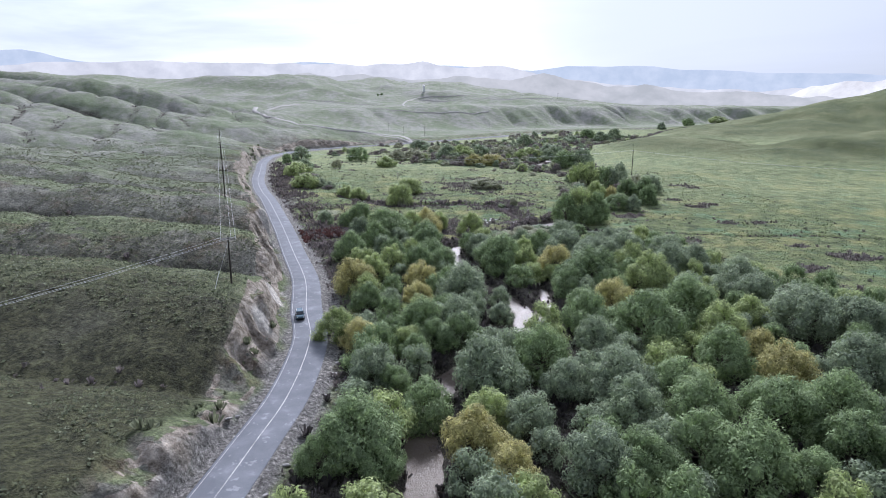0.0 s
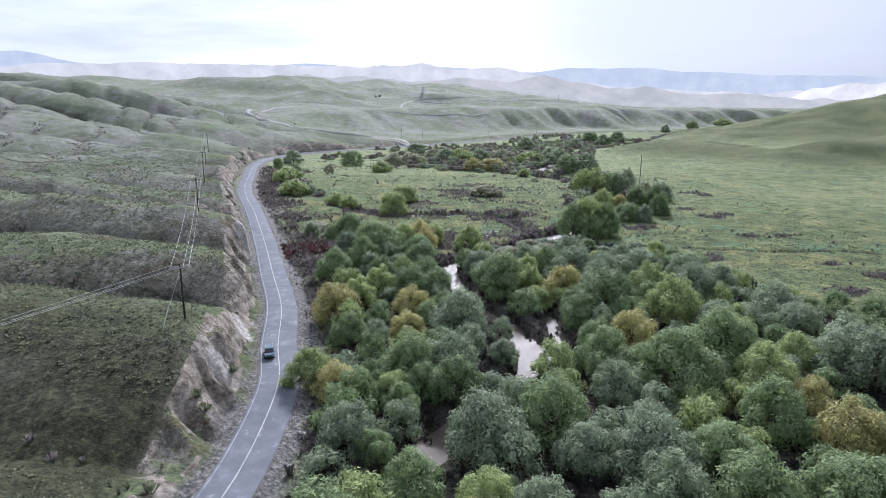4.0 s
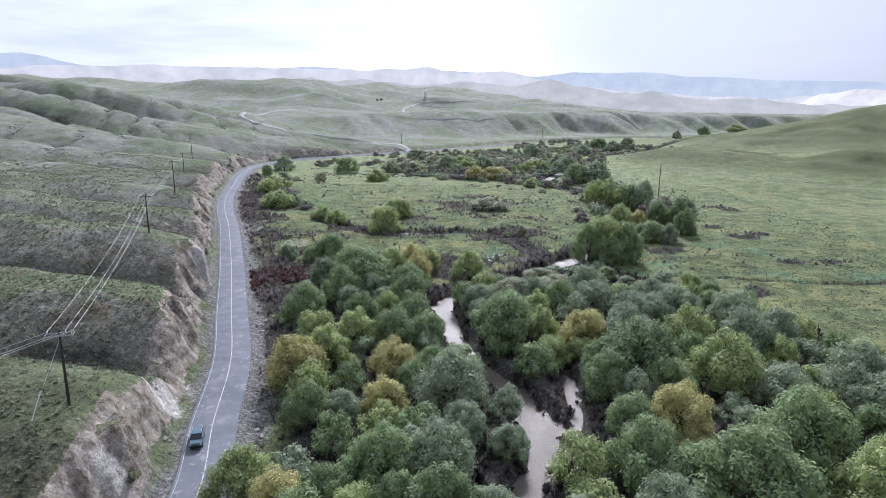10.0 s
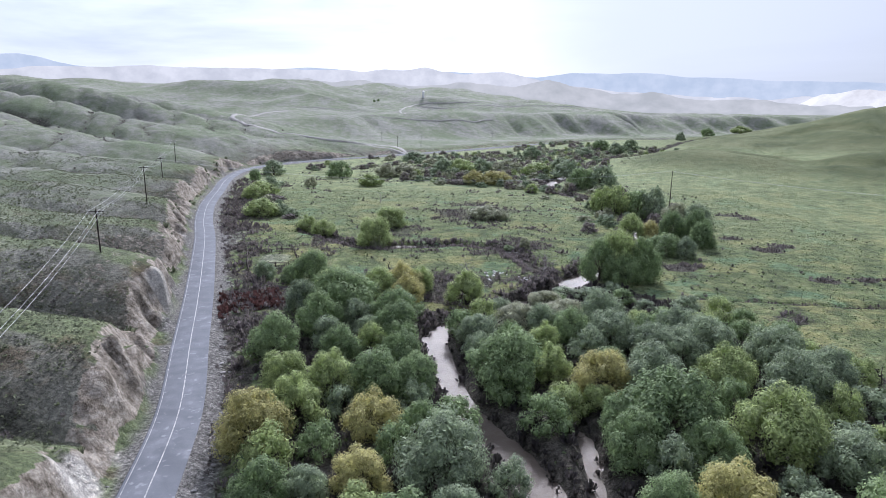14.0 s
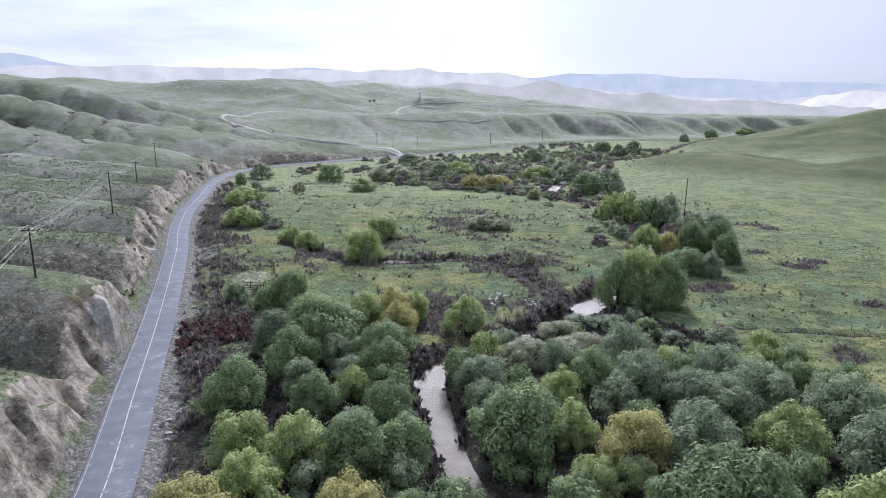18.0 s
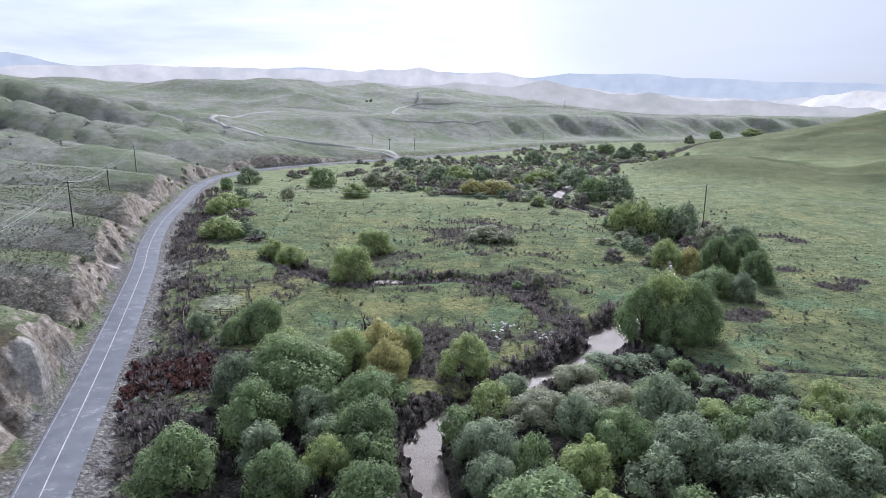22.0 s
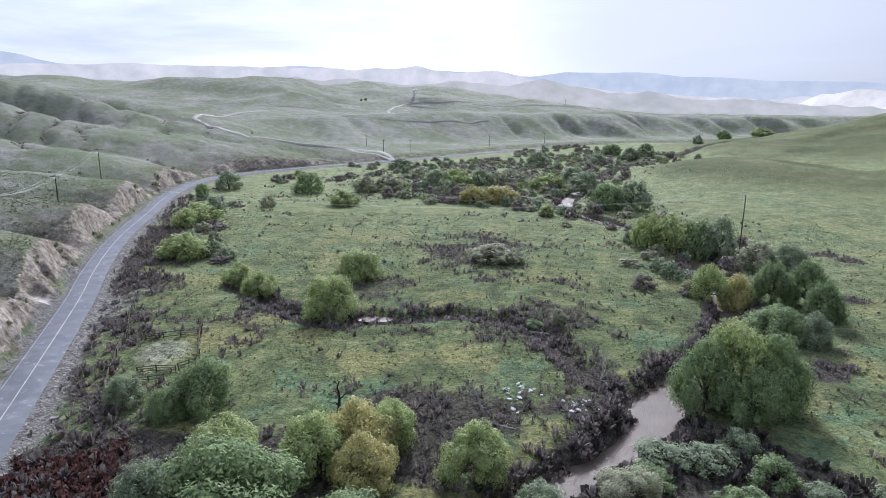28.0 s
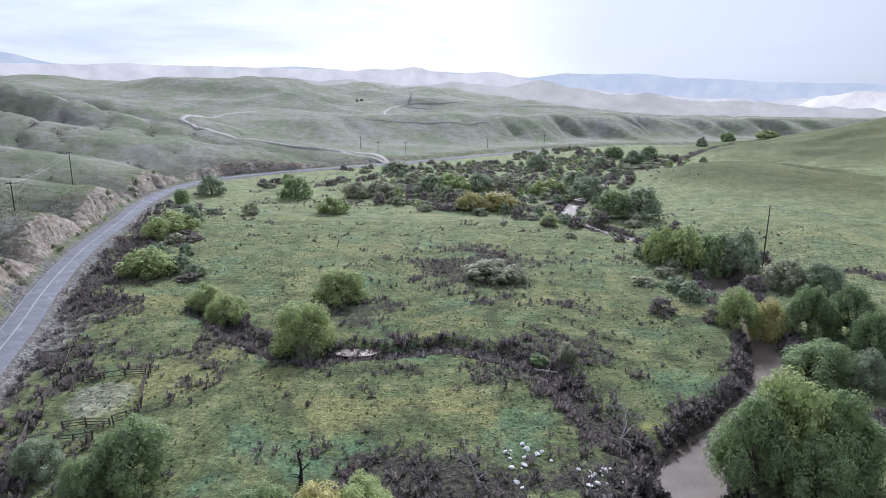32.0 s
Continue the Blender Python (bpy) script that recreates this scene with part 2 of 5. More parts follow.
def ground_from(x, y, u, riv, crk):
    # the valley floor
    floor = 0.9 * fbm(x, y, 60, 3) + 0.4 * fbm(x, y, 9, 5) + 0.5
    floor = floor * smooth(-3.5, -12, u) + ROAD_Z * (1 - smooth(-3.5, -12, u)) - 0.6 * smooth(-4, -6, u) * smooth(-14, -8, u)
    floor = floor - 2.9 * smooth(7.6, 4.2, riv + 1.8 * fbm(x, y, 11, 8)) - 1.5 * smooth(5, 1.0, crk + 1.5 * fbm(x, y, 8, 9))
    floor = floor - 0.8 * smooth(1.9, 0.5, line_dist(x, y, DITCH_L)[0] + 1.6 * fbm(x, y, 7, 10))
    # the eastern hills
    rise = 15 * np.exp(-((x - 190) / 66) ** 2 - ((y - 560) / 62) ** 2) + 20 * np.exp(-((x - 330) / 120) ** 2 - ((y - 490 - 0.12 * (x - 300)) / 70) ** 2)
    rise = rise + 84 * np.exp(-((x - 690) / 275) ** 2 - ((y - 810) / 135) ** 2) + 3 * smooth(160, 300, x) * smooth(390, 480, y) * smooth(900, 740, y)
    rise = rise + (4 * fbm(x, y, 90, 12) - 4 * smooth(0.14, 0.0, np.abs(fbm(x, y * 0.6, 130, 14, 3)))) * smooth(150, 260, x) * smooth(400, 500, y)
    rise = rise - 5 * smooth(26, 0, np.abs(x - 245 + 0.55 * (y - 500) + 16 * fbm(x, y, 50, 15))) * smooth(400, 470, y)
    east = floor + rise * smooth(90, 150, x + 0.05 * (y - 350)) * smooth(350, 430, y + 0.1 * x)
    # the western hills: spurs running down to the road
    ys = y + 0.08 * u + 7 * fbm(x, y, 80, 21, 3) * smooth(20, 90, u)
    st = np.array([s[0] for s in SPURS], float)
    k = np.clip(np.searchsorted(st, ys) - 1, 0, len(st) - 2)
    f = np.clip((ys - st[k]) / (st[k + 1] - st[k]), 0, 1)
    f = np.where(k % 2 == 0, f ** 1.9, 1 - (1 - f) ** 1.9)
    uu = np.array([13.0, 50, 120, 300])
    prof = np.array([s[1:] for s in SPURS], float)
    prof[1:-1:2, 1:] = 0.62 * prof[1:-1:2, 1:] + 0.19 * (prof[:-2:2, 1:] + prof[2::2, 1:])
    prof[1::2, 0] *= 0.45
    cols = [prof[k, j] * (1 - f) + prof[k + 1, j] * f for j in range(4)]
    q = bank_q(x, y, u)
    wash = smooth(0.22, 0.0, np.abs(fbm(y + 0.3 * x, 0.25 * x, 7, 34, 3))) * np.sin(np.pi * np.clip(q, 0, 1)) * np.minimum(cols[0] / 8, 1)
    hill = np.where(u < 13, cols[0] * (0.55 * q ** 0.75 + 0.45 * smooth(0.1, 0.75, q)) - 2.2 * wash + (1.1 * fbm(x, y, 2.6, 38, 2) + 1.8 * fbm(x, y, 6, 39, 2)) * np.sin(np.pi * q) * np.minimum(cols[0] / 6, 1), 0)
    for j in range(3):
        t = np.clip((u - uu[j]) / (uu[j + 1] - uu[j]), 0, 1)
        hill = np.where((u >= uu[j]) & (u < uu[j + 1]), cols[j] * (1 - t) + cols[j + 1] * t, hill)
    ridged = 1 - 2.0 * np.abs(fbm(x * 0.25 + 0.1 * y, y + 0.12 * x, 150, 43, 3))
    far = cols[3] + 0.060 * (np.minimum(u, 1100) - 300) + 20 * (ridged - 0.6)
    hill = np.where(u >= 300, cols[3] + (far - cols[3]) * smooth(300, 420, u), hill)
    c = (y + 0.22 * (x + 165)) / 84 + 0.45 * fbm(x * 0.5, y, 170, 45, 3)
    tri = np.abs(c - np.round(c)) * 2
    hill = hill + 20 * (1 - (1 - tri) ** 1.8 - 0.55) * smooth(60, 260, u) * smooth(430, 560, y)
    c = (x + 0.35 * y) / 34 + 0.9 * fbm(x, y, 60, 47, 3)
    hill = hill - 2.6 * smooth(0.5, 0.0, np.abs(c - np.round(c)) * 2) * smooth(40, 120, u) * (1 - 0.75 * smooth(180, 380, u))
    hill = hill + (2.2 * fbm(x, y, 22, 35) + 0.5 * fbm(x, y, 6, 37)) * smooth(8, 24, u) * (1 - 0.6 * smooth(180, 380, u))
    # the bluffs and plateau to the north
    gully = np.abs(fbm(x + 0.4 * y, y * 0.3, 75, 51, 3)) * 2
    v = u - 95 - 25 * smooth(20, -110, x) + (16 + 34 * smooth(40, 170, x)) * (gully - 0.35)
    eastward, mesa = smooth(0, 420, x), smooth(-240, -160, x)
    bluff = 3 * smooth(4, 20, u) + 6 * smooth(20, 120, u) * smooth(20, -110, x) * smooth(60, 0, v) + ((32 - 4 * eastward) * smooth(-10, 95, v) * mesa + 40 * smooth(10, 330, u) * (1 - mesa)) + (0.02 * np.clip(u - 120, 0, 700) + 20 * fbm(x, y, 220, 55) * smooth(120, 300, u)) * (1 - 0.75 * eastward)
    bluff = bluff + 36 * smooth(1150, 2000, y - 0.55 * x) * smooth(700, 0, x) * (1 - 0.4 * smooth(-200, -800, x)) - 60 * smooth(1300, 2600, y) * eastward
    bluff = bluff + 30 * (0.5 - np.abs(fbm(x, y, 330, 58, 3)) * 2.2) * smooth(1000, 1300, y - 0.3 * x) * (1 - 0.8 * eastward)
    bluff = bluff - 7 * eastward * np.abs(fbm(x, y, 60, 57, 3)) * smooth(60, 160, u)
    w = smooth(620, 800, y + 0.5 * (x + 165))
    west = (hill * (1 - w) + bluff * w) * smooth(4.0, 6.0, u) + ROAD_Z
    return np.where(u > 4.0, west, np.where(u > -4.0, ROAD_Z, east))


def part(name, verts, faces, material, parent=None, label="", smooth_shade=False):
    me = bpy.data.meshes.new(name)
    me.from_pydata(verts, [], faces)
    me.materials.append(material)
    if smooth_shade:
        me.shade_smooth()
    ob = new(name, me)
    if parent is not None:
        ob.parent = parent
    if label:
        ob["label"] = label
    return ob


def axis_steps(*spans):
    out = []
    for a, b, n in spans:
        out.append(np.linspace(a, b, n, endpoint=False))
    return np.concatenate(out + [[spans[-1][1]]])


def grid_mesh(name, gx, gy, gz, material):
    ny, nx = gx.shape
    verts = np.stack([gx, gy, gz], -1).reshape(-1, 3)
    i = (np.arange(ny - 1)[:, None] * nx + np.arange(nx - 1)[None, :]).ravel()
    faces = np.stack([i, i + 1, i + nx + 1, i + nx], -1)
    me = bpy.data.meshes.new(name)
    me.vertices.add(len(verts))
    me.vertices.foreach_set("co", verts.ravel())
    me.loops.add(faces.size)
    me.loops.foreach_set("vertex_index", faces.ravel())
    me.polygons.add(len(faces))
    me.polygons.foreach_set("loop_start", np.arange(0, faces.size, 4))
    me.update(calc_edges=True)
    me.shade_smooth()
    me.materials.append(material)
    return new(name, me)


# ---- the ground ----
def ground_material():
    m = Mat("grass_and_soil", 0.95)
    m.b.inputs["Specular IOR Level"].default_value = 0.05
    m.b.inputs["Sheen Weight"].default_value = 0.15      # dry grass against the light
    m.b.inputs["Sheen Roughness"].default_value = 0.4
    m.b.inputs["Sheen Tint"].default_value = (0.93, 0.95, 0.76, 1)
    n_big, n_mid, n_fine, n_tuft = m.noise(0.022, 4.0), m.noise(0.14, 5.0, 0.65), m.noise(1.7, 4.0, 0.75), m.noise(0.62, 6.0, 0.8)
    meadow = m.ramp(n_mid, [(0.32, (0.058, 0.071, 0.036)), (0.44, (0.110, 0.140, 0.060)), (0.56, (0.162, 0.198, 0.083)), (0.68, (0.255, 0.26, 0.125))])
    meadow = m.mix(m.math("MULTIPLY", m.mask(m.noise(0.055, 4.0, 0.65), 0.52, 0.68), 0.6), meadow, (0.130, 0.245, 0.140))
    meadow = m.mix(m.math("MULTIPLY", m.mask(m.noise(0.036, 5.0, 0.65), 0.52, 0.62), 0.8), meadow, (0.27, 0.265, 0.11))
    sage = m.ramp(n_mid, [(0.3, (0.11, 0.105, 0.085)), (0.5, (0.185, 0.18, 0.15)), (0.7, (0.29, 0.28, 0.24))])
    grass = m.ramp(n_mid, [(0.3, (0.095, 0.118, 0.060)), (0.5, (0.155, 0.188, 0.095)), (0.7, (0.23, 0.25, 0.155))])
    hill = m.mix(m.mask(m.math("ADD", m.attr("steep"), m.math("MULTIPLY", n_big, 1.0)), 0.66, 1.35), grass, sage)
    hill = m.mix(m.math("MULTIPLY", m.mask(m.noise(0.06, 5.0, 0.7), 0.52, 0.66), 0.75), hill, (0.135, 0.094, 0.06))
    hill = m.mix(m.math("MULTIPLY", m.mask(m.noise(0.045, 5.0, 0.7, stretch=(1, 1, 1.3)), 0.55, 0.66), 0.6), hill, (0.06, 0.075, 0.04))
    # hills turn paler with distance: haze is put into their colour
    hill = m.mix(m.math("MULTIPLY", m.attr("hill_haze"), 0.9), hill, m.ramp(m.math("ADD", m.math("MULTIPLY", n_big, 0.5), m.math("MULTIPLY", n_mid, 0.5)), [(0.40, (0.175, 0.215, 0.13)), (0.48, (0.225, 0.248, 0.18)), (0.54, (0.28, 0.285, 0.245)), (0.62, (0.34, 0.335, 0.30))]))
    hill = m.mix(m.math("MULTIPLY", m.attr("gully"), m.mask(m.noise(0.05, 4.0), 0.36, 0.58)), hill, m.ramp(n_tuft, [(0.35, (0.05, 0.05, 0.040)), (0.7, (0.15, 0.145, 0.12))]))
    hill = m.mix(m.math("MULTIPLY", m.attr("scrub"), 0.95), hill, m.ramp(n_tuft, [(0.35, (0.024, 0.024, 0.015)), (0.6, (0.075, 0.078, 0.040))]))
    # the meadow pales northward as well, in place of haze
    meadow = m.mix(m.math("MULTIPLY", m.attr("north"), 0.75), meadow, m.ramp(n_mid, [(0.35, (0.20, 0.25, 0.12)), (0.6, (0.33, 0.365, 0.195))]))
    meadow = m.mix(m.math("MULTIPLY", m.attr("east_hill"), 0.85), meadow, m.ramp(m.noise(0.02, 5.0, 0.7), [(0.36, (0.055, 0.073, 0.030)), (0.5, (0.100, 0.118, 0.048)), (0.62, (0.165, 0.175, 0.085))]))
    n_edge = m.math("MULTIPLY", m.math("SUBTRACT", m.noise(0.9, 5.0, 0.7), 0.5), 1.1)
    col = m.mix(m.attr("hill"), meadow, hill)
    soil = m.ramp(m.noise(0.5, 6.0, 0.7), [(0.34, (0.11, 0.088, 0.068)), (0.44, (0.25, 0.212, 0.172)), (0.55, (0.40, 0.348, 0.295)), (0.68, (0.62, 0.56, 0.485))])
    col = m.mix(m.mask(m.math("ADD", m.attr("soil"), n_edge), 0.42, 0.58), col, soil)
    col = m.mix(m.attr("chalk"), col, m.ramp(n_tuft, [(0.35, (0.42, 0.38, 0.34)), (0.6, (0.74, 0.70, 0.64))]))
    verge = m.ramp(n_fine, [(0.3, (0.105, 0.098, 0.094)), (0.55, (0.215, 0.205, 0.195)), (0.75, (0.42, 0.405, 0.39))])
    col = m.mix(m.attr("verge"), col, verge)
    mud_and_shade = m.ramp(n_fine, [(0.3, (0.028, 0.024, 0.021)), (0.7, (0.098, 0.086, 0.074))])
    col = m.mix(m.mask(m.math("ADD", m.attr("mud_and_shade"), n_edge), 0.36, 0.72), col, mud_and_shade)
    g = m.math("ADD", m.math("MULTIPLY", n_fine, 0.5), m.math("MULTIPLY", n_tuft, 0.5))
    col = m.mix(m.math("SUBTRACT", 1.0, m.math("MULTIPLY", m.math("MAXIMUM", m.attr("hill_haze"), m.math("MAXIMUM", m.attr("soil"), m.attr("east_hill"))), 0.55)), col, m.ramp(g, [(0.36, (0.25, 0.25, 0.26)), (0.5, (1.0, 1.0, 1.0)), (0.63, (1.85, 1.82, 1.75))]), "MULTIPLY")
    m.colour(col)
    m.bump(m.math("ADD", n_fine, m.math("MULTIPLY", n_tuft, 1.5)), 0.9, 0.6)
    return m.m


xs = axis_steps((-2600, -900, 34), (-900, -420, 60), (-420, -190, 70), (-190, -110, 56), (-110, -24, 150), (-24, -20, 3), (-20, 130, 75), (130, 300, 50), (300, 900, 80), (900, 2600, 26))
ys = axis_steps((-60, 40, 22), (40, 330, 360), (330, 560, 125), (560, 760, 80), (760, 1150, 120), (1150, 1500, 60), (1500, 4300, 56))
gx, gy = np.meshgrid(xs, ys)
g_u = line_dist(gx, gy, ROAD_L)
g_u = g_u[0] * g_u[1]
g_riv, g_crk = np.full(gx.shape, 999.0), np.full(gx.shape, 999.0)
i0, i1 = np.searchsorted(xs, (-80, 560))
j1 = np.searchsorted(ys, 1050)
g_riv[:j1, i0:i1] = river_dist(gx[:j1, i0:i1], gy[:j1, i0:i1])
g_crk[:j1, i0:i1] = line_dist(gx[:j1, i0:i1], gy[:j1, i0:i1], CREEK_L)[0]
gz = ground_from(gx, gy, g_u, g_riv, g_crk)
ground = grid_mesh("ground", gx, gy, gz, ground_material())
tagged(ground, "green valley floor with scrubby brown hills around it", "ground", kind="structure")


def at_grid(grid, x, y):
    """A value of the ground's grid between its corners."""
    x, y = np.asarray(x, float), np.asarray(y, float)
    i = np.clip(np.searchsorted(xs, x) - 1, 0, len(xs) - 2)
    j = np.clip(np.searchsorted(ys, y) - 1, 0, len(ys) - 2)
    fx, fy = (x - xs[i]) / (xs[i + 1] - xs[i]), (y - ys[j]) / (ys[j + 1] - ys[j])
    return (grid[j, i] * (1 - fx) + grid[j, i + 1] * fx) * (1 - fy) + (grid[j + 1, i] * (1 - fx) + grid[j + 1, i + 1] * fx) * fy


def height(x, y):
    return float(at_grid(gz, x, y))


def lay(ob, name, values):
    a = ob.data.attributes.new(name, "FLOAT", "POINT")
    a.data.foreach_set("value", np.clip(values, 0, 1).astype(np.float32).ravel())


def wood_mask(x, y):
    """Where the river wood stands."""
    east_edge = np.interp(y, [25, 100, 140, 165, 190, 215, 235], [112, 112, 98, 84, 72, 58, 42])
    west_edge = np.interp(y, [25, 60, 100, 140, 175, 205, 215, 232], [-23, -22, -21, -24, -33, -42, 4, 24])
    return smooth(-4, 2, x - west_edge) * smooth(-4, 2, east_edge - x) * smooth(242, 232, y)


# low dark thickets on the eastern meadow
DARK_PATCHES = [(107, 283, 5), (106, 244, 4), (118, 246, 4), (121, 351, 5), (127, 343, 5), (95, 155, 7), (121, 192, 7), (78, 110, 6), (69, 256, 6), (101, 301, 5), (91, 298, 4), (115, 289, 4), (112, 205, 5), (100, 178, 6)]


def brush(x, y, u, riv, crk):
    """How thick the dark brush of the valley floor stands, 0 to 1."""
    thick = 0.8 * smooth(0.30, 0.44, fbm(x, y, 26, 71) + 0.7 * fbm(x, y, 7, 73)) * smooth(245, 275, y) * smooth(620, 520, y) * smooth(110, 80, x) * smooth(-8, -14, u)
    mid = smooth(15, 4, np.hypot((x - 8) * 0.5, (y - 352) * 0.55) + 16 * fbm(x, y, 14, 75)) * 0.9
    verge = smooth(-5.2, -7, u + 2 * fbm(x, y, 7, 78)) * smooth(-27, -15, u + 9 * fbm(x, y, 12, 77)) * smooth(30, 45, y) * smooth(480, 400, y) * (0.35 + 0.65 * smooth(-0.12, 0.12, fbm(x, y, 8, 76)))
    bank = smooth(11, 5.5, riv + 5 * fbm(x, y, 9, 79)) * smooth(195, 230, y) * smooth(3.8, 4.6, riv)
    creek = smooth(6.5, 2.5, crk + 4 * fbm(x, y, 8, 81))
    south = smooth(0.0, 0.2, fbm(x, y, 15, 83) + 0.22) * smooth(205, 215, y) * smooth(252, 240, y + 6 * fbm(x, y, 12, 84)) * smooth(40, 26, x) * smooth(-9, -12, u)
    east = smooth(0.34, 0.44, fbm(x, y, 26, 85)) * smooth(40, 70, x) * smooth(130, 160, y) * smooth(330, 280, y)
    out = thick
    for k in (mid, verge, bank, creek, south, east):
        out = np.maximum(out, k)
    out = out * (1 - smooth(1.2, 0.85, np.hypot((x + 55) / 8, (y - 262) / 10)))
    for px, py, pr in DARK_PATCHES:
        out = np.maximum(out, smooth(1.15, 0.7, np.hypot(x - px, (y - py) * 1.3) / pr + 1.1 * fbm(x, y, 5, 86)))
    out = np.maximum(out, 0.9 * smooth(1.6, 0.6, line_dist(x, y, DITCH_L)[0] + 2 * fbm(x, y, 7, 10)))
    return out * smooth(-4.8, -6, u)


lay(ground, "hill", smooth(3.6, 5.0, g_u))
slope = np.hypot(*np.gradient(gz, ys, xs))
south = np.gradient(gz, ys, axis=0)
lay(ground, "steep", smooth(0.06, 0.38, south + 0.1 * slope + 0.12 * fbm(gx, gy, 22, 59)))
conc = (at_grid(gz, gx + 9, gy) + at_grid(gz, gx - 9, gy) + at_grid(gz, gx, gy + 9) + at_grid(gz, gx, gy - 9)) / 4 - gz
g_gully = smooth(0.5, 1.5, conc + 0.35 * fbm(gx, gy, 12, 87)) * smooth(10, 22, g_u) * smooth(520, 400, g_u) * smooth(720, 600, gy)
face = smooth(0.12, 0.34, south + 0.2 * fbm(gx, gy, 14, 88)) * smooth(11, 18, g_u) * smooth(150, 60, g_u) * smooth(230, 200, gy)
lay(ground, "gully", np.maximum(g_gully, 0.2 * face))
lay(ground, "scrub", smooth(165, 95, gy + 50 * fbm(gx, gy, 40, 69)) * smooth(9, 14, g_u))
lay(ground, "east_hill", smooth(3, 12, gz) * smooth(-20, -40, g_u))
# how much painted haze the meadow and the hills carry
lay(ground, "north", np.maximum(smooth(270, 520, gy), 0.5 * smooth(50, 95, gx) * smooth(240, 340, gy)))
lay(ground, "hill_haze", smooth(100, 420, gy) * smooth(5, 40, g_u))
chalk = 0
for cx, cy, cr in ((-98, 289, 3.6), (-66, 207, 2.8), (-43, 148, 2.6), (-44.5, 138, 2.4), (-40, 116, 2.2)):
    chalk = np.maximum(chalk, smooth(1.2, 0.6, np.hypot(gx - cx, gy - cy) / cr + 0.9 * fbm(gx, gy, 4, 89)))
paddock = 0.55 * smooth(1.1, 0.6, np.hypot((gx + 55.5) / 5.5, (gy - 261.5) / 7) + 0.6 * fbm(gx, gy, 5, 90))
lay(ground, "chalk", np.maximum(chalk * smooth(4.5, 6, g_u), np.maximum(0.45 * paddock, 0.85 * smooth(-3.6, -4.6, g_u + fbm(gx, gy, 5, 66)) * smooth(-10, -7, g_u + 5 * fbm(gx, gy, 8, 64)) * smooth(255, 268, gy) * smooth(312, 296, gy))))
g_q = bank_q(gx, gy, g_u)
cut = smooth(0.10, 0.3, g_q) * smooth(1.0, 0.86, g_q) * smooth(4.6, 6, g_u) * smooth(0.4, 0.8, slope + 1.1 * fbm(gx, gy, 9, 61)) * (1 - 0.15 * smooth(215, 245, gy) * smooth(0.05, -0.1, fbm(gx, gy, 30, 68)))
g_soil = np.maximum(cut * smooth(1.2, 3.2, at_grid(gz, gx - 6, gy)), 0.5 * smooth(0.3, 0.55, slope + 0.4 * fbm(gx, gy, 7, 67)) * smooth(5, 8, g_u) * smooth(46, 18, g_u + 20 * fbm(gx, gy, 25, 70)) * smooth(150, 210, gy) * smooth(560, 480, gy))
lay(ground, "soil", g_soil)
lay(ground, "verge", smooth(7.6, 5.4, np.abs(g_u + 0.9) + 3 * fbm(gx, gy, 6, 63)) + 0.8 * smooth(13, 7, np.hypot((gx + 89) * 0.9, (gy - 285) * 0.55) + 8 * fbm(gx, gy, 8, 64)) * smooth(-3, -4, g_u))
g_brush = brush(gx, gy, g_u, g_riv, g_crk)
g_patch = smooth(1.5, 0.5, line_dist(gx, gy, DITCH_L)[0] + 1.6 * fbm(gx, gy, 7, 10))
for px, py, pr in DARK_PATCHES:
    g_patch = np.maximum(g_patch, smooth(1.15, 0.7, np.hypot(gx - px, (gy - py) * 1.3) / pr + 1.1 * fbm(gx, gy, 5, 86)))
# mud and brush soil; under the wood the colour also carries shade between crowns
lay(ground, "mud_and_shade", np.maximum(0.85 * g_patch, np.maximum(np.maximum(smooth(8, 5, g_riv + 5 * fbm(gx, gy, 16, 65)), 0.70 * g_brush), 0.95 * wood_mask(gx, gy))))


def ribbon(name, line, offsets, lift, material, parent=None, z=None):
    """A strip along a line: offsets to the left and the lift at each."""
    p = np.asarray(line)[:, :2]
    t = np.gradient(p, axis=0)
    t /= np.linalg.norm(t, axis=1)[:, None]
    n = np.stack([-t[:, 1], t[:, 0]], 1)
    verts, k = [], len(offsets)
    for (px, py), (nx, ny) in zip(p, n):
        for o, h in zip(offsets, lift):
            verts.append((px + nx * o, py + ny * o, z + h))
    faces = [(i * k + j + 1, i * k + j, (i + 1) * k + j, (i + 1) * k + j + 1) for i in range(len(p) - 1) for j in range(k - 1)]
    return part(name, verts, faces, material, parent, smooth_shade=True)


def asphalt():
    m = Mat("worn_asphalt", 0.85)
    n1, n2 = m.noise(0.35, 4.0), m.noise(14.0, 3.0)
    c = m.ramp(n1, [(0.3, (0.122, 0.131, 0.149)), (0.5, (0.161, 0.170, 0.192)), (0.62, (0.190, 0.200, 0.222)), (0.7, (0.264, 0.270, 0.294))])
    c = m.mix(0.35, c, m.ramp(n2, [(0.3, (0.107, 0.115, 0.126)), (0.7, (0.234, 0.240, 0.262))]))
    c = m.mix(m.math("MULTIPLY", m.mask(m.noise(0.8, 3.0, 0.6), 0.62, 0.67), 0.6), c, (0.322, 0.331, 0.346))
    c = m.mix(m.math("MULTIPLY", m.mask(m.noise(0.12, 2.0), 0.55, 0.6), 0.4), c, (0.117, 0.124, 0.142))
    m.colour(c)
    m.bump(n2, 0.3, 0.02)
    return m.m


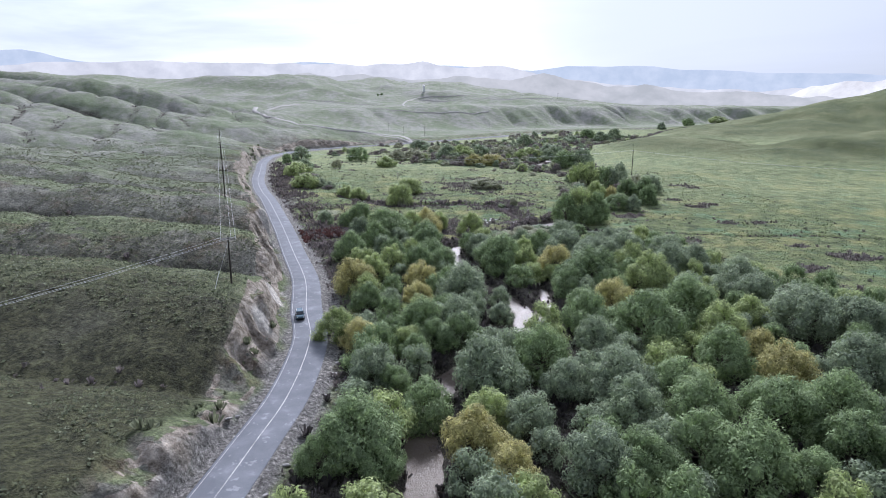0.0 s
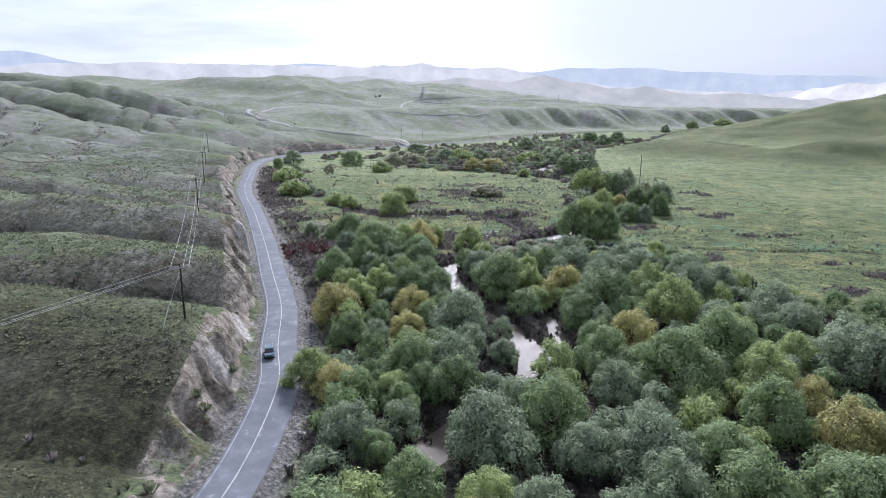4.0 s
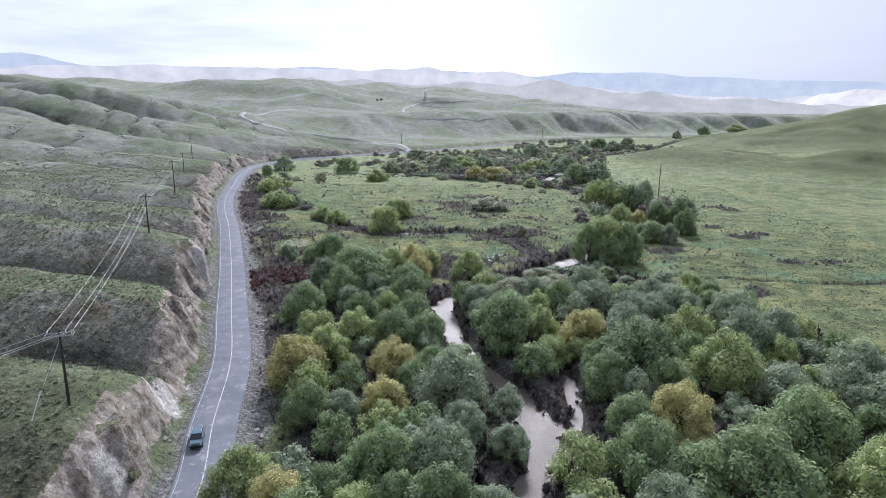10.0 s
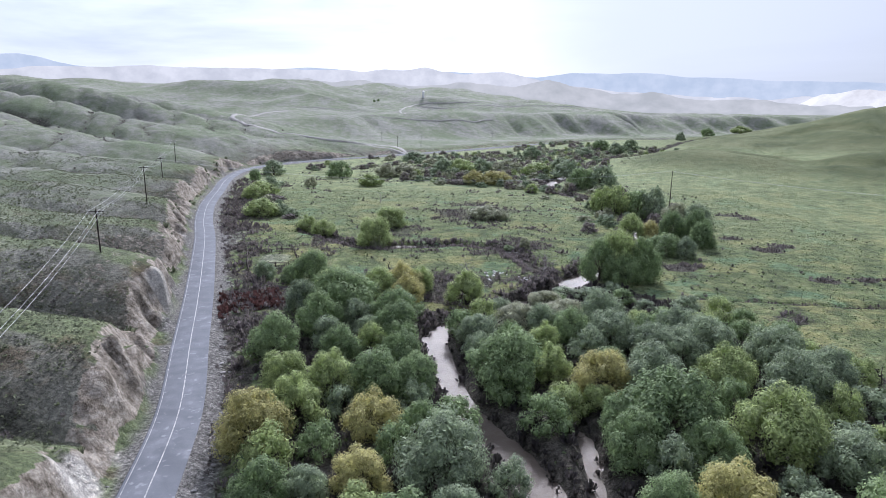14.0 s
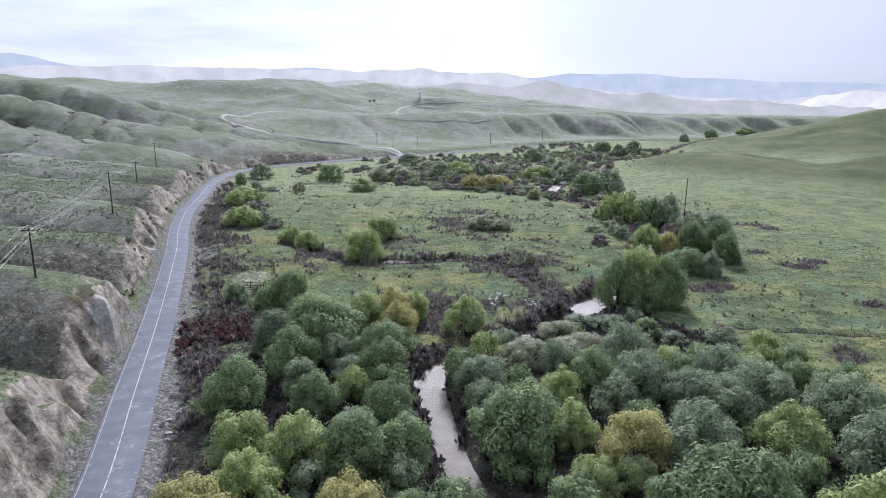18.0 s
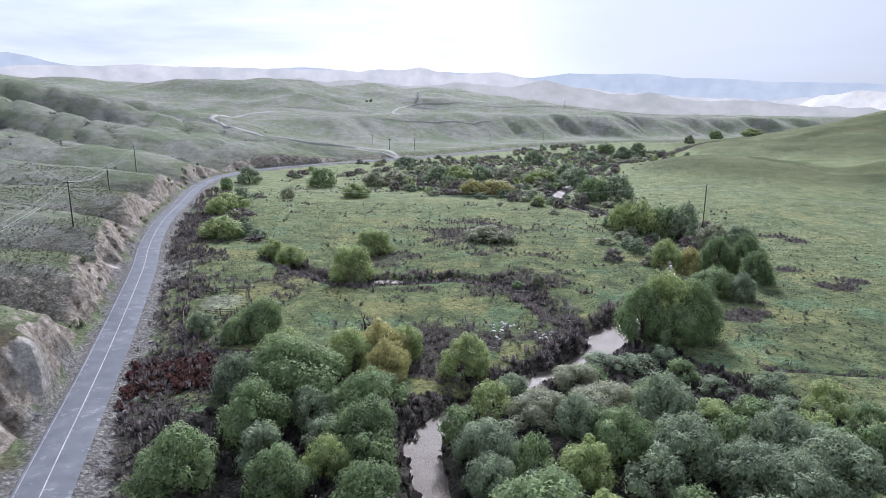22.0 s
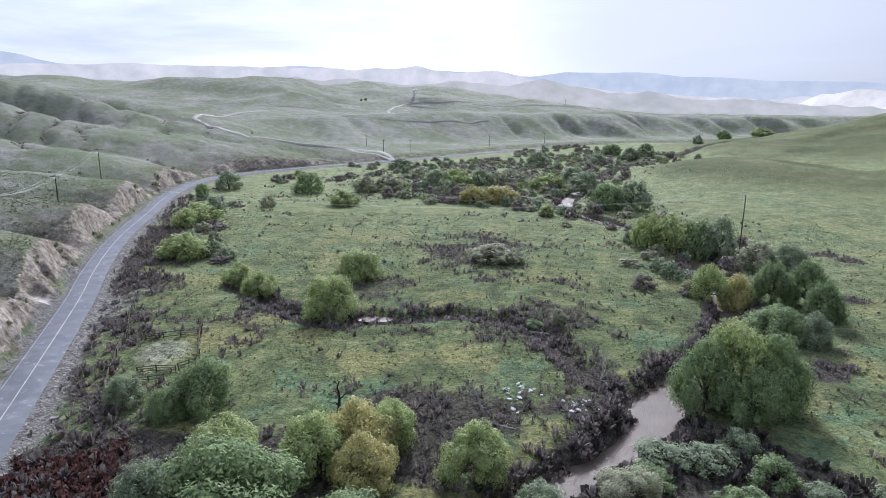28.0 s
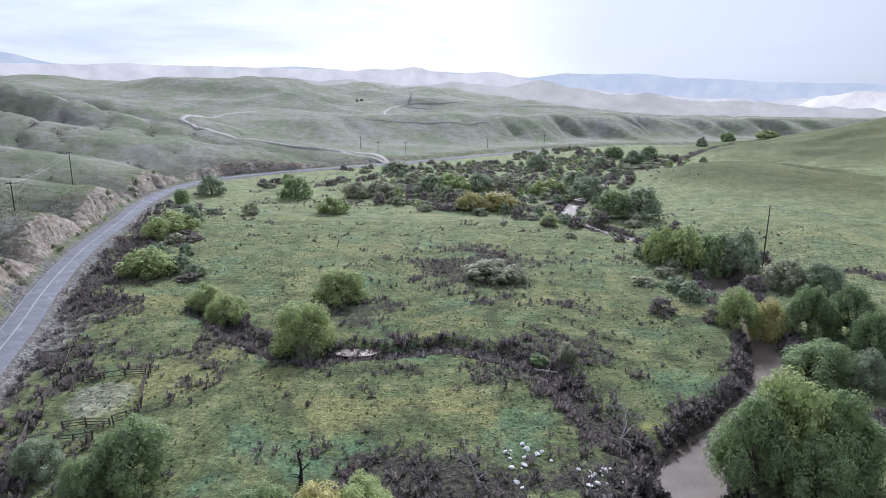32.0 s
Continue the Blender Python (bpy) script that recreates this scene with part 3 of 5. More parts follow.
def paint():
    m = Mat("worn_road_paint", 0.7)
    m.colour(m.ramp(m.noise(2.2, 5.0), [(0.36, (0.20, 0.20, 0.21)), (0.54, (0.55, 0.54, 0.52))]))
    return m.m


MAT_PAINT = paint()
RD = spline(ROAD, 2.0)
road = ribbon("road", RD, [-3.7, -3.6, -3.4, 0, 3.4, 3.6, 3.7], [-0.5, 0.02, 0.08, 0.14, 0.08, 0.02, -0.5], asphalt(), z=0.6)
tagged(road, "worn grey two-lane asphalt road along the cut bank", "road", kind="structure")
ribbon("edge_line", RD, [3.06, 3.14], [0.1, 0.1], MAT_PAINT, road, z=0.6)
ribbon("centre_line", RD, [-0.08, 0.08], [0.150, 0.150], MAT_PAINT, road, z=0.6)


def water():
    m = Mat("muddy_water", 0.3)
    m.b.inputs["Specular IOR Level"].default_value = 0.08
    m.colour(m.ramp(m.noise(0.25, 3.0), [(0.35, (0.118, 0.096, 0.076)), (0.65, (0.162, 0.134, 0.110))]))
    m.bump(m.noise(2.4, 5.0, 0.7, stretch=(1, 0.6, 1)), 0.5, 0.25)
    return m.m


river = ribbon("water", spline(RIVER, 3.0), [-9, 0, 9], [0, 0, 0], water(), z=WATER_Z)
tagged(river, "shallow muddy brown river winding through the trees", "water", kind="structure")

side_water = ribbon("water", BRANCH_L, [-4, 0, 4], [0, 0, 0], river.data.materials[0], z=WATER_Z - 0.03)
tagged(side_water, "narrow muddy side channel between the trees", "water", kind="structure")

# ---- the distance ----
def backdrop(name, dist, rows, light, dark, label, size):
    """A far range: its crest by bearing (degrees east of north, metres high)."""
    b = np.array([r[0] for r in rows], float)
    hh = np.array([r[1] for r in rows], float)
    az = np.linspace(-62, 62, 500)
    crest = np.interp(az, b, hh)
    crest = crest + 0.016 * dist * fbm(az, az * 0, size, int(dist) % 97, 5) * 0.5
    verts, faces = [], []
    cols = 7
    for a, c in zip(az, crest):
        s, co = math.sin(radians(a)), math.cos(radians(a))
        for j in range(cols):
            d = dist + 260 * j / (cols - 1)
            verts.append((d * s, d * co, -60 + (c + 60) * (j / (cols - 1))))
    for i in range(len(az) - 1):
        for j in range(cols - 1):
            k = i * cols + j
            faces.append((k, k + cols, k + cols + 1, k + 1))
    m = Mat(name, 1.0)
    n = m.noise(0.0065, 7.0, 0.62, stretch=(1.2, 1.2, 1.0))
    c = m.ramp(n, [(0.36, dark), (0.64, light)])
    # the range glows: haze is put into its emission colour
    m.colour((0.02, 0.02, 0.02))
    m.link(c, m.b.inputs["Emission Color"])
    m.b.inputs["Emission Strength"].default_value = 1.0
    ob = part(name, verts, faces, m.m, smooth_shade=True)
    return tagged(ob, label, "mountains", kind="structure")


# crests by bearing, degrees east of north, and height
BLUE = [(-43.3, 261), (-36.9, 281), (-35.5, 298), (-34.2, 308), (-32.9, 302), (-31.8, 281), (-29.4, 269), (-19.8, 259), (-5.8, 278), (6.6, 241), (9.6, 275), (12.6, 268), (15.5, 269), (16.9, 259), (19.2, 223), (21.9, 216), (24.9, 201), (34.0, 184), (41.2, 159)]
HAZY = [(-43.3, 195), (-36.9, 214), (-31.4, 228), (-28.2, 227), (-25.2, 238), (-23.0, 232), (-19.8, 248), (-15.9, 227), (-13.0, 245), (-10.5, 257), (-8.2, 241), (-5.8, 249), (-3.2, 269), (-0.6, 226), (2.0, 223), (3.5, 229), (6.6, 192), (9.6, 158), (14.5, 124), (19.2, 107), (41.2, 70)]
BEIGE = [(-43.3, 113), (-25.2, 128), (-15.9, 133), (-13.0, 151), (-8.9, 145), (-4.8, 135), (-0.6, 135), (4.5, 135), (7.6, 155), (9.6, 134), (14.5, 95), (16.0, 102), (18.3, 77), (23.6, 62), (27.8, 52), (41.2, 48)]
LIT = [(-62, -58), (23.6, -74), (24.9, 27), (27.0, 63), (28.5, 104), (30.5, 125), (32.3, 118), (34.0, 129), (39.8, 123)]
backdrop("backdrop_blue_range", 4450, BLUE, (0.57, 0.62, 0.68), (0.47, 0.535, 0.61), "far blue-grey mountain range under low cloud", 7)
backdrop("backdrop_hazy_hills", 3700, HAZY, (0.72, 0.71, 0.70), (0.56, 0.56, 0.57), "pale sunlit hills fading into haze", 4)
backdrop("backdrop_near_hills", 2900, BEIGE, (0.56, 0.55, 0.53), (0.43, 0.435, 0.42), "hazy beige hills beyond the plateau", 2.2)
# sunlight on these hills is put into their glow
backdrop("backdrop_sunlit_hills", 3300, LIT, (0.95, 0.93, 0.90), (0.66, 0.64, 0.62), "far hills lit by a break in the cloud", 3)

# ---- trees ----
BARK = speckled("grey_bark", (0.06, 0.05, 0.04), (0.16, 0.14, 0.12), 6)
LEAF = {
    "green": foliage("willow_leaves", (0.088, 0.136, 0.065), (0.365, 0.462, 0.238), (0.304, 0.400, 0.180)),
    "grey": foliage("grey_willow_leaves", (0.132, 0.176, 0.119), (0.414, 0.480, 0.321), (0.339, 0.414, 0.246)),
    "lime": foliage("young_leaves", (0.180, 0.238, 0.088), (0.510, 0.581, 0.282), (0.431, 0.519, 0.211)),
    "gold": foliage("yellow_leaves", (0.273, 0.260, 0.101), (0.634, 0.594, 0.286), (0.546, 0.524, 0.224)),
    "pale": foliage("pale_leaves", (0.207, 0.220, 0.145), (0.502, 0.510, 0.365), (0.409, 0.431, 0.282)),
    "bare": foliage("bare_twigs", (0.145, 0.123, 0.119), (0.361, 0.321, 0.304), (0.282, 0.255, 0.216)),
}


def limb(verts, faces, a, b, ra, rb, sides=6):
    a, b = Vector(a), Vector(b)
    q = (b - a).to_track_quat("Z", "Y")
    i0 = len(verts)
    for c, r in ((a, ra), (b, rb)):
        for k in range(sides):
            w = 2 * math.pi * k / sides
            verts.append(tuple(c + q @ Vector((r * math.cos(w), r * math.sin(w), 0))))
    for k in range(sides):
        j = (k + 1) % sides
        faces.append((i0 + k, i0 + j, i0 + sides + j, i0 + sides + k))


ICO = bmesh.new()
bmesh.ops.create_icosphere(ICO, subdivisions=1, radius=1.0)
ICO_V = [v.co.copy() for v in ICO.verts]
ICO_F = [tuple(v.index for v in f.verts) for f in ICO.faces]


def sprays(v, f, c, lr, count, size, rng, droop):
    """Leaf sprays over one bough, with a knot of inner leaves that closes it."""
    i0 = len(v)
    for p in ICO_V:
        q = p * lr * rng.uniform(0.46, 0.6)
        v.append((c.x + q.x, c.y + q.y, c.z + q.z * 1.5))
    f += [tuple(i0 + i for i in face) for face in ICO_F]
    for _ in range(count):
        d = Vector((rng.gauss(0, 1), rng.gauss(0, 1), rng.gauss(0.2, 1))).normalized()
        rad = lr * (0.72 + 0.40 * rng.random() + (0.25 * rng.random() if rng.random() < 0.12 else 0))
        p = c + Vector((d.x, d.y, d.z * (1.45 if d.z > 0 else 1.7))) * rad
        if p.z < 0.15:
            continue
        nrm = (d + Vector((rng.uniform(-.5, .5), rng.uniform(-.5, .5), rng.uniform(-.3, .6)))).normalized()
        along = Vector((rng.uniform(-.7, .7), rng.uniform(-.7, .7), rng.uniform(-.5, .5) + (1.2 * droop if d.z > -0.35 else -0.4 * droop)))
        along = (along - nrm * along.dot(nrm)).normalized()
        across = nrm.cross(along)
        s = size * rng.uniform(0.6, 1.4)
        i0 = len(v)
        v += [tuple(p - along * s * 0.8 + across * s * 0.45), tuple(p - along * s * 0.8 - across * s * 0.45), tuple(p + along * s * 1.1 + nrm * s * 0.15)]
        f.append((i0, i0 + 1, i0 + 2))


def tree_model(seed, leaf, boughs, leaves, size, droop=0.6):
    """A bushy willow 10 m high and 10 m wide: trunk, limbs, and a crown of leaf sprays over clustered boughs."""
    rng = random.Random(seed)
    h, r = 10.0, 5.0
    top = tagged(new("tree"), "bushy willow tree", "tree")
    lobes = []
    for i in range(boughs):
        a = 2.399963 * i + rng.uniform(-.5, .5)
        q = (i + 0.4) / boughs
        d = r * 0.80 * math.sqrt(q) * rng.uniform(0.8, 1.1)
        lr = r * rng.uniform(0.20, 0.34)
        top_z = h * (0.98 - 0.50 * (d / (0.8 * r)) ** 2 - rng.uniform(0, 0.20))
        lobes.append((Vector((d * math.cos(a), d * math.sin(a), max(top_z - 1.45 * lr, 1.6))), lr))
    for i in range(6):
        a, d = 1.047 * i + rng.uniform(-.3, .3), r * rng.uniform(0.45, 0.7)
        lobes.append((Vector((d * math.cos(a), d * math.sin(a), 1.7)), r * rng.uniform(0.2, 0.28)))
    v, f = [], []
    fork = Vector((rng.uniform(-.3, .3), rng.uniform(-.3, .3), h * 0.18))
    limb(v, f, (0, 0, -0.8), fork, 0.036 * h, 0.028 * h, 7)
    for c, lr in lobes[::2]:
        mid = fork.lerp(c, 0.5) + Vector((rng.uniform(-.4, .4), rng.uniform(-.4, .4), 0.3))
        limb(v, f, fork, mid, 0.015 * h, 0.010 * h, 4)
        limb(v, f, mid, c, 0.010 * h, 0.004 * h, 4)
    part("trunk", v, f, BARK, top)
    v, f = [], []
    total = sum(lr * lr for _, lr in lobes)
    for c, lr in lobes:
        sprays(v, f, c, lr, int(leaves * lr * lr / total), size, rng, droop)
    crown = part("crown", v, f, LEAF[leaf], top)
    return top


MODELS = {}


def tree(x, y, h, leaf="green", wide=8.0, label=""):
    """A tree at its place on the ground, h high and its crown wide across."""
    rng = random.Random(int(x * 31 + y * 57))
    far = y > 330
    # most far green crowns turn grey: haze put into the leaf colour
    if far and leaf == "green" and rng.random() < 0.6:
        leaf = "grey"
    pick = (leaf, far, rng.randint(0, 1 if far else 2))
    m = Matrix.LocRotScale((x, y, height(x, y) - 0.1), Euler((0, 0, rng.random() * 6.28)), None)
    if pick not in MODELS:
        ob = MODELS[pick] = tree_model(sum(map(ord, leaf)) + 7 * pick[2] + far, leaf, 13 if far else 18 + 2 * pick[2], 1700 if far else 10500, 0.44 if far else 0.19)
        ob.matrix_basis = m
    else:
        ob = copy_thing(MODELS[pick], m)
    ob.scale = (wide / 10.6 * (1.24 if y < 235 else 1), wide / 10.6 * (1.24 if y < 235 else 1), h / 9.6 * (1.12 if y < 235 else 1))
    tagged(ob, label or {"green": "bushy green willow tree by the river", "grey": "grey-green willow tree by the river", "lime": "light green young willow tree",
                         "gold": "yellow-leaved willow tree by the river", "pale": "pale budding willow shrub on the bank"}[leaf], "tree", "valley trees")
    return ob



def joined_trees(name, places, label, leaves=1800, size=0.38):
    """Many small crowns as one mesh: places are (x, y, height, width, leaf, turn)."""
    mats = list(LEAF)
    vs, fs, mi, n = [], [], [], 0
    cache = {}
    for x, y, h, w, leaf, turn in places:
        if "any" not in cache:
            src = tree_model(991, "green", 13, leaves, size)
            me = next(o for o in src.children if o.name.startswith("crown")).data
            co = np.empty(len(me.vertices) * 3)
            me.vertices.foreach_get("co", co)
            ix = np.empty(len(me.loops), np.int64)
            me.loops.foreach_get("vertex_index", ix)
            cache["any"] = (co.reshape(-1, 3), ix.reshape(-1, 3))
            for o in (*src.children, src):
                bpy.data.objects.remove(o)
        co, tri = cache["any"]
        c, sn = math.cos(turn), math.sin(turn)
        k = w / 10.6
        vs.append(np.stack([(co[:, 0] * c - co[:, 1] * sn) * k + x, (co[:, 0] * sn + co[:, 1] * c) * k + y, co[:, 2] * h / 9.6 + height(x, y) - 0.1], 1))
        fs.append(tri + n)
        mi.append(np.full(len(tri), mats.index(leaf)))
        n += len(co)
    v, f, mi = np.concatenate(vs), np.concatenate(fs), np.concatenate(mi)
    me = bpy.data.meshes.new(name)
    me.vertices.add(len(v))
    me.vertices.foreach_set("co", v.ravel())
    me.loops.add(f.size)
    me.loops.foreach_set("vertex_index", f.ravel())
    me.polygons.add(len(f))
    me.polygons.foreach_set("loop_start", np.arange(0, f.size, 3))
    for leaf in mats:
        me.materials.append(LEAF[leaf])
    me.polygons.foreach_set("material_index", mi.astype(np.int32))
    me.update(calc_edges=True)
    return tagged(new(name, me), label, "trees", kind="stuff")


# the river wood, south to north
tree(35.0, 71.9, 9.3, "green", 11.0)
tree(16.3, 72.1, 8.1, "grey", 9.6)
tree(5.1, 72.3, 5.8, "gold", 6.9)
tree(-11.6, 72.5, 5.6, "green", 6.6)
tree(42.9, 72.6, 5.6, "green", 6.7)
tree(22.7, 73.1, 7.1, "green", 8.4)
tree(-19.7, 73.9, 5.8, "green", 6.9)
tree(30.7, 76.2, 8.1, "green", 9.7)
tree(-14.6, 76.4, 9.6, "green", 11.4)
tree(0.6, 77.1, 7.4, "gold", 8.8)
tree(51.5, 78.1, 8.3, "green", 9.9)
tree(8.6, 83.5, 6.9, "grey", 8.2)
tree(2.7, 85.3, 6.3, "lime", 7.5)
tree(53.8, 85.6, 9.7, "green", 11.5)
tree(45.2, 85.6, 9.3, "green", 11.1)
tree(24.1, 86.2, 8.0, "grey", 9.5)
tree(33.7, 86.3, 8.2, "green", 9.8)
tree(-6.5, 90.2, 8.0, "green", 9.5)
tree(24.4, 93.7, 9.3, "grey", 11.0)
tree(33.6, 95.3, 8.0, "green", 9.6)
tree(16.1, 95.7, 7.0, "grey", 8.3)
tree(-12.0, 97.0, 4.7, "green", 5.6)
tree(3.1, 98.9, 9.4, "grey", 11.2)
tree(-16.1, 99.5, 7.2, "grey", 8.6)
tree(53.5, 100.0, 8.1, "gold", 9.6)
tree(67.1, 101.0, 9.5, "grey", 11.3)
tree(12.5, 104.1, 9.1, "green", 10.8)
tree(45.6, 105.4, 9.0, "green", 10.7)
tree(-9.4, 110.2, 5.2, "green", 6.2)
tree(55.1, 113.0, 5.9, "gold", 7.0)
tree(25.0, 114.8, 7.1, "grey", 8.5)
tree(-11.4, 115.2, 5.1, "lime", 6.0)
tree(-1.5, 116.1, 7.5, "green", 9.0)
tree(-21.0, 116.2, 6.5, "gold", 7.8)
tree(5.6, 116.7, 7.0, "grey", 8.3)
tree(-6.6, 117.3, 5.8, "green", 6.9)
tree(49.9, 118.0, 8.9, "lime", 10.6)
tree(35.9, 118.4, 11.0, "green", 14.4)
tree(-15.0, 118.7, 5.3, "green", 6.3)
tree(-26.1, 119.7, 6.8, "lime", 8.1)
tree(79.6, 121.4, 10.1, "grey", 12.0)
tree(68.4, 123.0, 11.0, "grey", 14.3)
tree(-9.6, 123.5, 8.1, "green", 9.7)
tree(25.3, 123.8, 9.1, "green", 10.8)
tree(-1.8, 125.2, 8.2, "grey", 9.8)
tree(59.4, 126.4, 7.4, "lime", 8.9)
tree(46.9, 129.1, 11.0, "green", 13.2)
tree(34.5, 132.0, 4.7, "gold", 5.6)
tree(8.0, 131.5, 4.6, "grey", 5.8)
tree(1.4, 135.0, 6.0, "grey", 7.2)
tree(33.3, 136.6, 8.4, "gold", 10.0)
tree(27.0, 137.8, 6.0, "green", 7.6)
tree(-22.6, 138.7, 6.4, "green", 7.6)
tree(-17.4, 140.5, 4.8, "grey", 5.8)
tree(66.3, 140.8, 9.4, "grey", 11.1)
tree(-11.0, 142.6, 6.1, "gold", 7.3)
tree(-0.5, 144.6, 9.8, "grey", 11.7)
tree(53.1, 146.8, 7.4, "grey", 8.8)
tree(35.4, 148.8, 7.1, "green", 8.5)
tree(66.8, 149.2, 9.9, "grey", 11.8)
tree(25.8, 150.5, 7.5, "green", 8.9)
tree(46.3, 152.1, 10.4, "lime", 12.3)
tree(-27.9, 152.6, 8.6, "gold", 10.2)
tree(-3.8, 154.8, 6.2, "green", 7.4)
tree(31.9, 155.8, 11.0, "green", 15.0)
tree(-11.1, 156.4, 7.0, "gold", 8.4)
tree(26.8, 157.8, 6.7, "green", 8.0)
tree(-23.7, 159.6, 7.5, "lime", 8.9)
tree(24.4, 166.5, 4.0, "lime", 5.9)
tree(18.6, 165.3, 5.6, "lime", 6.7)
tree(-12.1, 168.1, 8.6, "green", 10.2)
tree(56.9, 168.2, 9.1, "grey", 10.8)
tree(-19.6, 168.4, 8.0, "lime", 9.5)
tree(-6.4, 168.9, 7.9, "green", 9.4)
tree(-28.3, 170.6, 7.2, "lime", 8.6)
tree(33.7, 170.7, 9.2, "grey", 10.9)
tree(26.4, 171.3, 8.3, "gold", 9.9)
tree(46.8, 172.1, 8.1, "lime", 9.7)
tree(64.0, 172.9, 8.0, "grey", 9.5)
tree(9.7, 173.6, 11.0, "green", 13.3)
tree(17.8, 176.4, 6.3, "lime", 7.5)
tree(-9.3, 180.9, 7.2, "green", 8.6)
tree(59.4, 181.2, 9.1, "grey", 10.9)
tree(43.1, 182.8, 8.0, "grey", 9.5)
tree(-21.3, 185.0, 6.5, "green", 7.7)
tree(5.7, 185.5, 5.7, "grey", 6.8)
tree(-34.5, 185.7, 8.3, "green", 9.8)
tree(38.4, 186.4, 7.7, "grey", 9.1)
tree(49.9, 186.9, 8.9, "grey", 10.6)
tree(18.3, 188.3, 6.3, "lime", 7.5)
tree(-15.8, 189.8, 5.3, "lime", 6.4)
tree(32.3, 190.8, 8.4, "grey", 10.1)
tree(45.9, 192.6, 8.3, "grey", 9.9)
tree(5.4, 192.6, 7.4, "grey", 8.8)
tree(25.2, 194.0, 7.3, "green", 8.6)
tree(-11.8, 195.3, 8.5, "green", 10.2)
tree(-28.2, 198.5, 8.9, "green", 10.6)
tree(24.0, 199.1, 5.6, "green", 6.6)
tree(19.5, 201.2, 6.0, "grey", 7.1)
tree(-20.9, 203.0, 6.1, "grey", 7.2)
tree(32.9, 203.7, 8.3, "grey", 9.8)
tree(-13.2, 204.3, 8.7, "green", 10.3)
tree(14.5, 205.1, 5.2, "pale", 10.0)
tree(41.8, 206.1, 3.1, "lime", 5.9)
tree(24.9, 206.8, 5.5, "pale", 10.6)
tree(-25.1, 210.6, 11.0, "green", 15.6)
tree(-35.0, 211.1, 7.6, "grey", 9.0)
tree(10.7, 215.8, 5.6, "grey", 6.7)
tree(21.8, 216.0, 4.4, "pale", 8.4)
tree(-11.2, 219.2, 6.9, "gold", 8.2)
tree(-29.1, 220.5, 8.1, "lime", 9.7)
tree(3.3, 221.3, 7.5, "lime", 8.9)
tree(-18.7, 222.1, 7.7, "lime", 9.2)
tree(-12.9, 225.5, 8.2, "gold", 9.8)
tree(-19.9, 229.0, 5.8, "green", 6.8)
tree(-8.3, 229.1, 6.5, "lime", 7.7)
tree(-9.4, 235.2, 4.5, "lime", 5.4)
tree(-44.5, 235.6, 5.7, "green", 6.8)



# trees and bushes up the valley
tree(-28.2, 284.7, 11.4, "lime", 15.3, "light yellow-green willow bush on the meadow")
tree(-26.7, 281.6, 6.6, "pale", 6.5, "pale spreading willow shrub on the meadow")
tree(-26.0, 316.1, 9.2, "lime", 16.9, "light yellow-green willow bush on the meadow")
tree(-58.2, 311.3, 7.1, "lime", 12.8, "light yellow-green willow bush on the meadow")
tree(-50.1, 302.7, 7.4, "lime", 12.0, "light yellow-green willow bush on the meadow")
tree(-71.2, 336.9, 4.3, "green", 8.8)
tree(-84.5, 336.6, 9.6, "lime", 19.0, "yellow-green rounded willow mound")
tree(-103.0, 397.2, 9.2, "lime", 20.9, "yellow-green rounded willow mound")
tree(-101.7, 408.8, 9.3, "green", 15.2)
tree(-103.8, 384.9, 8.9, "lime", 12.2, "yellow-green rounded willow mound")
tree(-124.7, 492.0, 11.5, "grey", 18.4)
tree(-127.5, 461.4, 8.2, "green", 10.2)
tree(-78.2, 482.6, 12.5, "green", 19.0)
tree(-51.2, 441.7, 8.8, "lime", 18.3, "yellow-green rounded willow mound")
tree(-47.7, 489.4, 9.4, "pale", 19.5, "pale spreading willow shrub on the meadow")
tree(-36.5, 495.4, 9.5, "pale", 23.1, "pale spreading willow shrub on the meadow")
tree(-85.4, 433.5, 6.6, "pale", 8.7, "pale spreading willow shrub on the meadow")
tree(10.3, 455.4, 9.7, "gold", 17.5, "yellow-green rounded willow mound")
tree(24.5, 458.0, 9.7, "gold", 22.8, "yellow-green rounded willow mound")
tree(-9.7, 502.1, 13.2, "grey", 23.5)
tree(1.9, 521.0, 12.1, "lime", 24.8, "light yellow-green willow bush on the meadow")
tree(17.0, 526.4, 11.1, "grey", 21.6)
tree(37.2, 535.8, 9.4, "pale", 22.2, "pale spreading willow shrub on the meadow")
tree(66.8, 644.8, 13.0, "grey", 22.0)
tree(54.8, 508.3, 11.1, "lime", 24.6, "light yellow-green willow bush on the meadow")
tree(75.7, 502.1, 13.4, "green", 25.2)
tree(79.1, 553.3, 9.9, "green", 23.2)
tree(73.2, 440.4, 13.7, "green", 19.3)
tree(84.7, 439.6, 15.2, "grey", 23.3)
tree(41.8, 420.0, 5.5, "lime", 9.3, "light yellow-green willow bush on the meadow")
tree(67.3, 358.6, 14.1, "lime", 13.8, "light yellow-green willow bush on the meadow")
tree(72.2, 353.9, 15.6, "lime", 15.3, "light yellow-green willow bush on the meadow")
tree(81.8, 353.3, 16.0, "green", 16.2)
tree(88.2, 349.4, 14.3, "green", 14.0)
tree(92.1, 330.8, 9.4, "pale", 15.1, "pale spreading willow shrub on the meadow")
tree(98.6, 326.0, 9.9, "grey", 14.8)
tree(64.8, 300.0, 10.2, "lime", 12.3, "yellow-green rounded willow mound")
tree(71.6, 299.8, 10.7, "gold", 10.5, "yellow-green rounded willow mound")
tree(78.8, 295.8, 12.4, "green", 13.1)
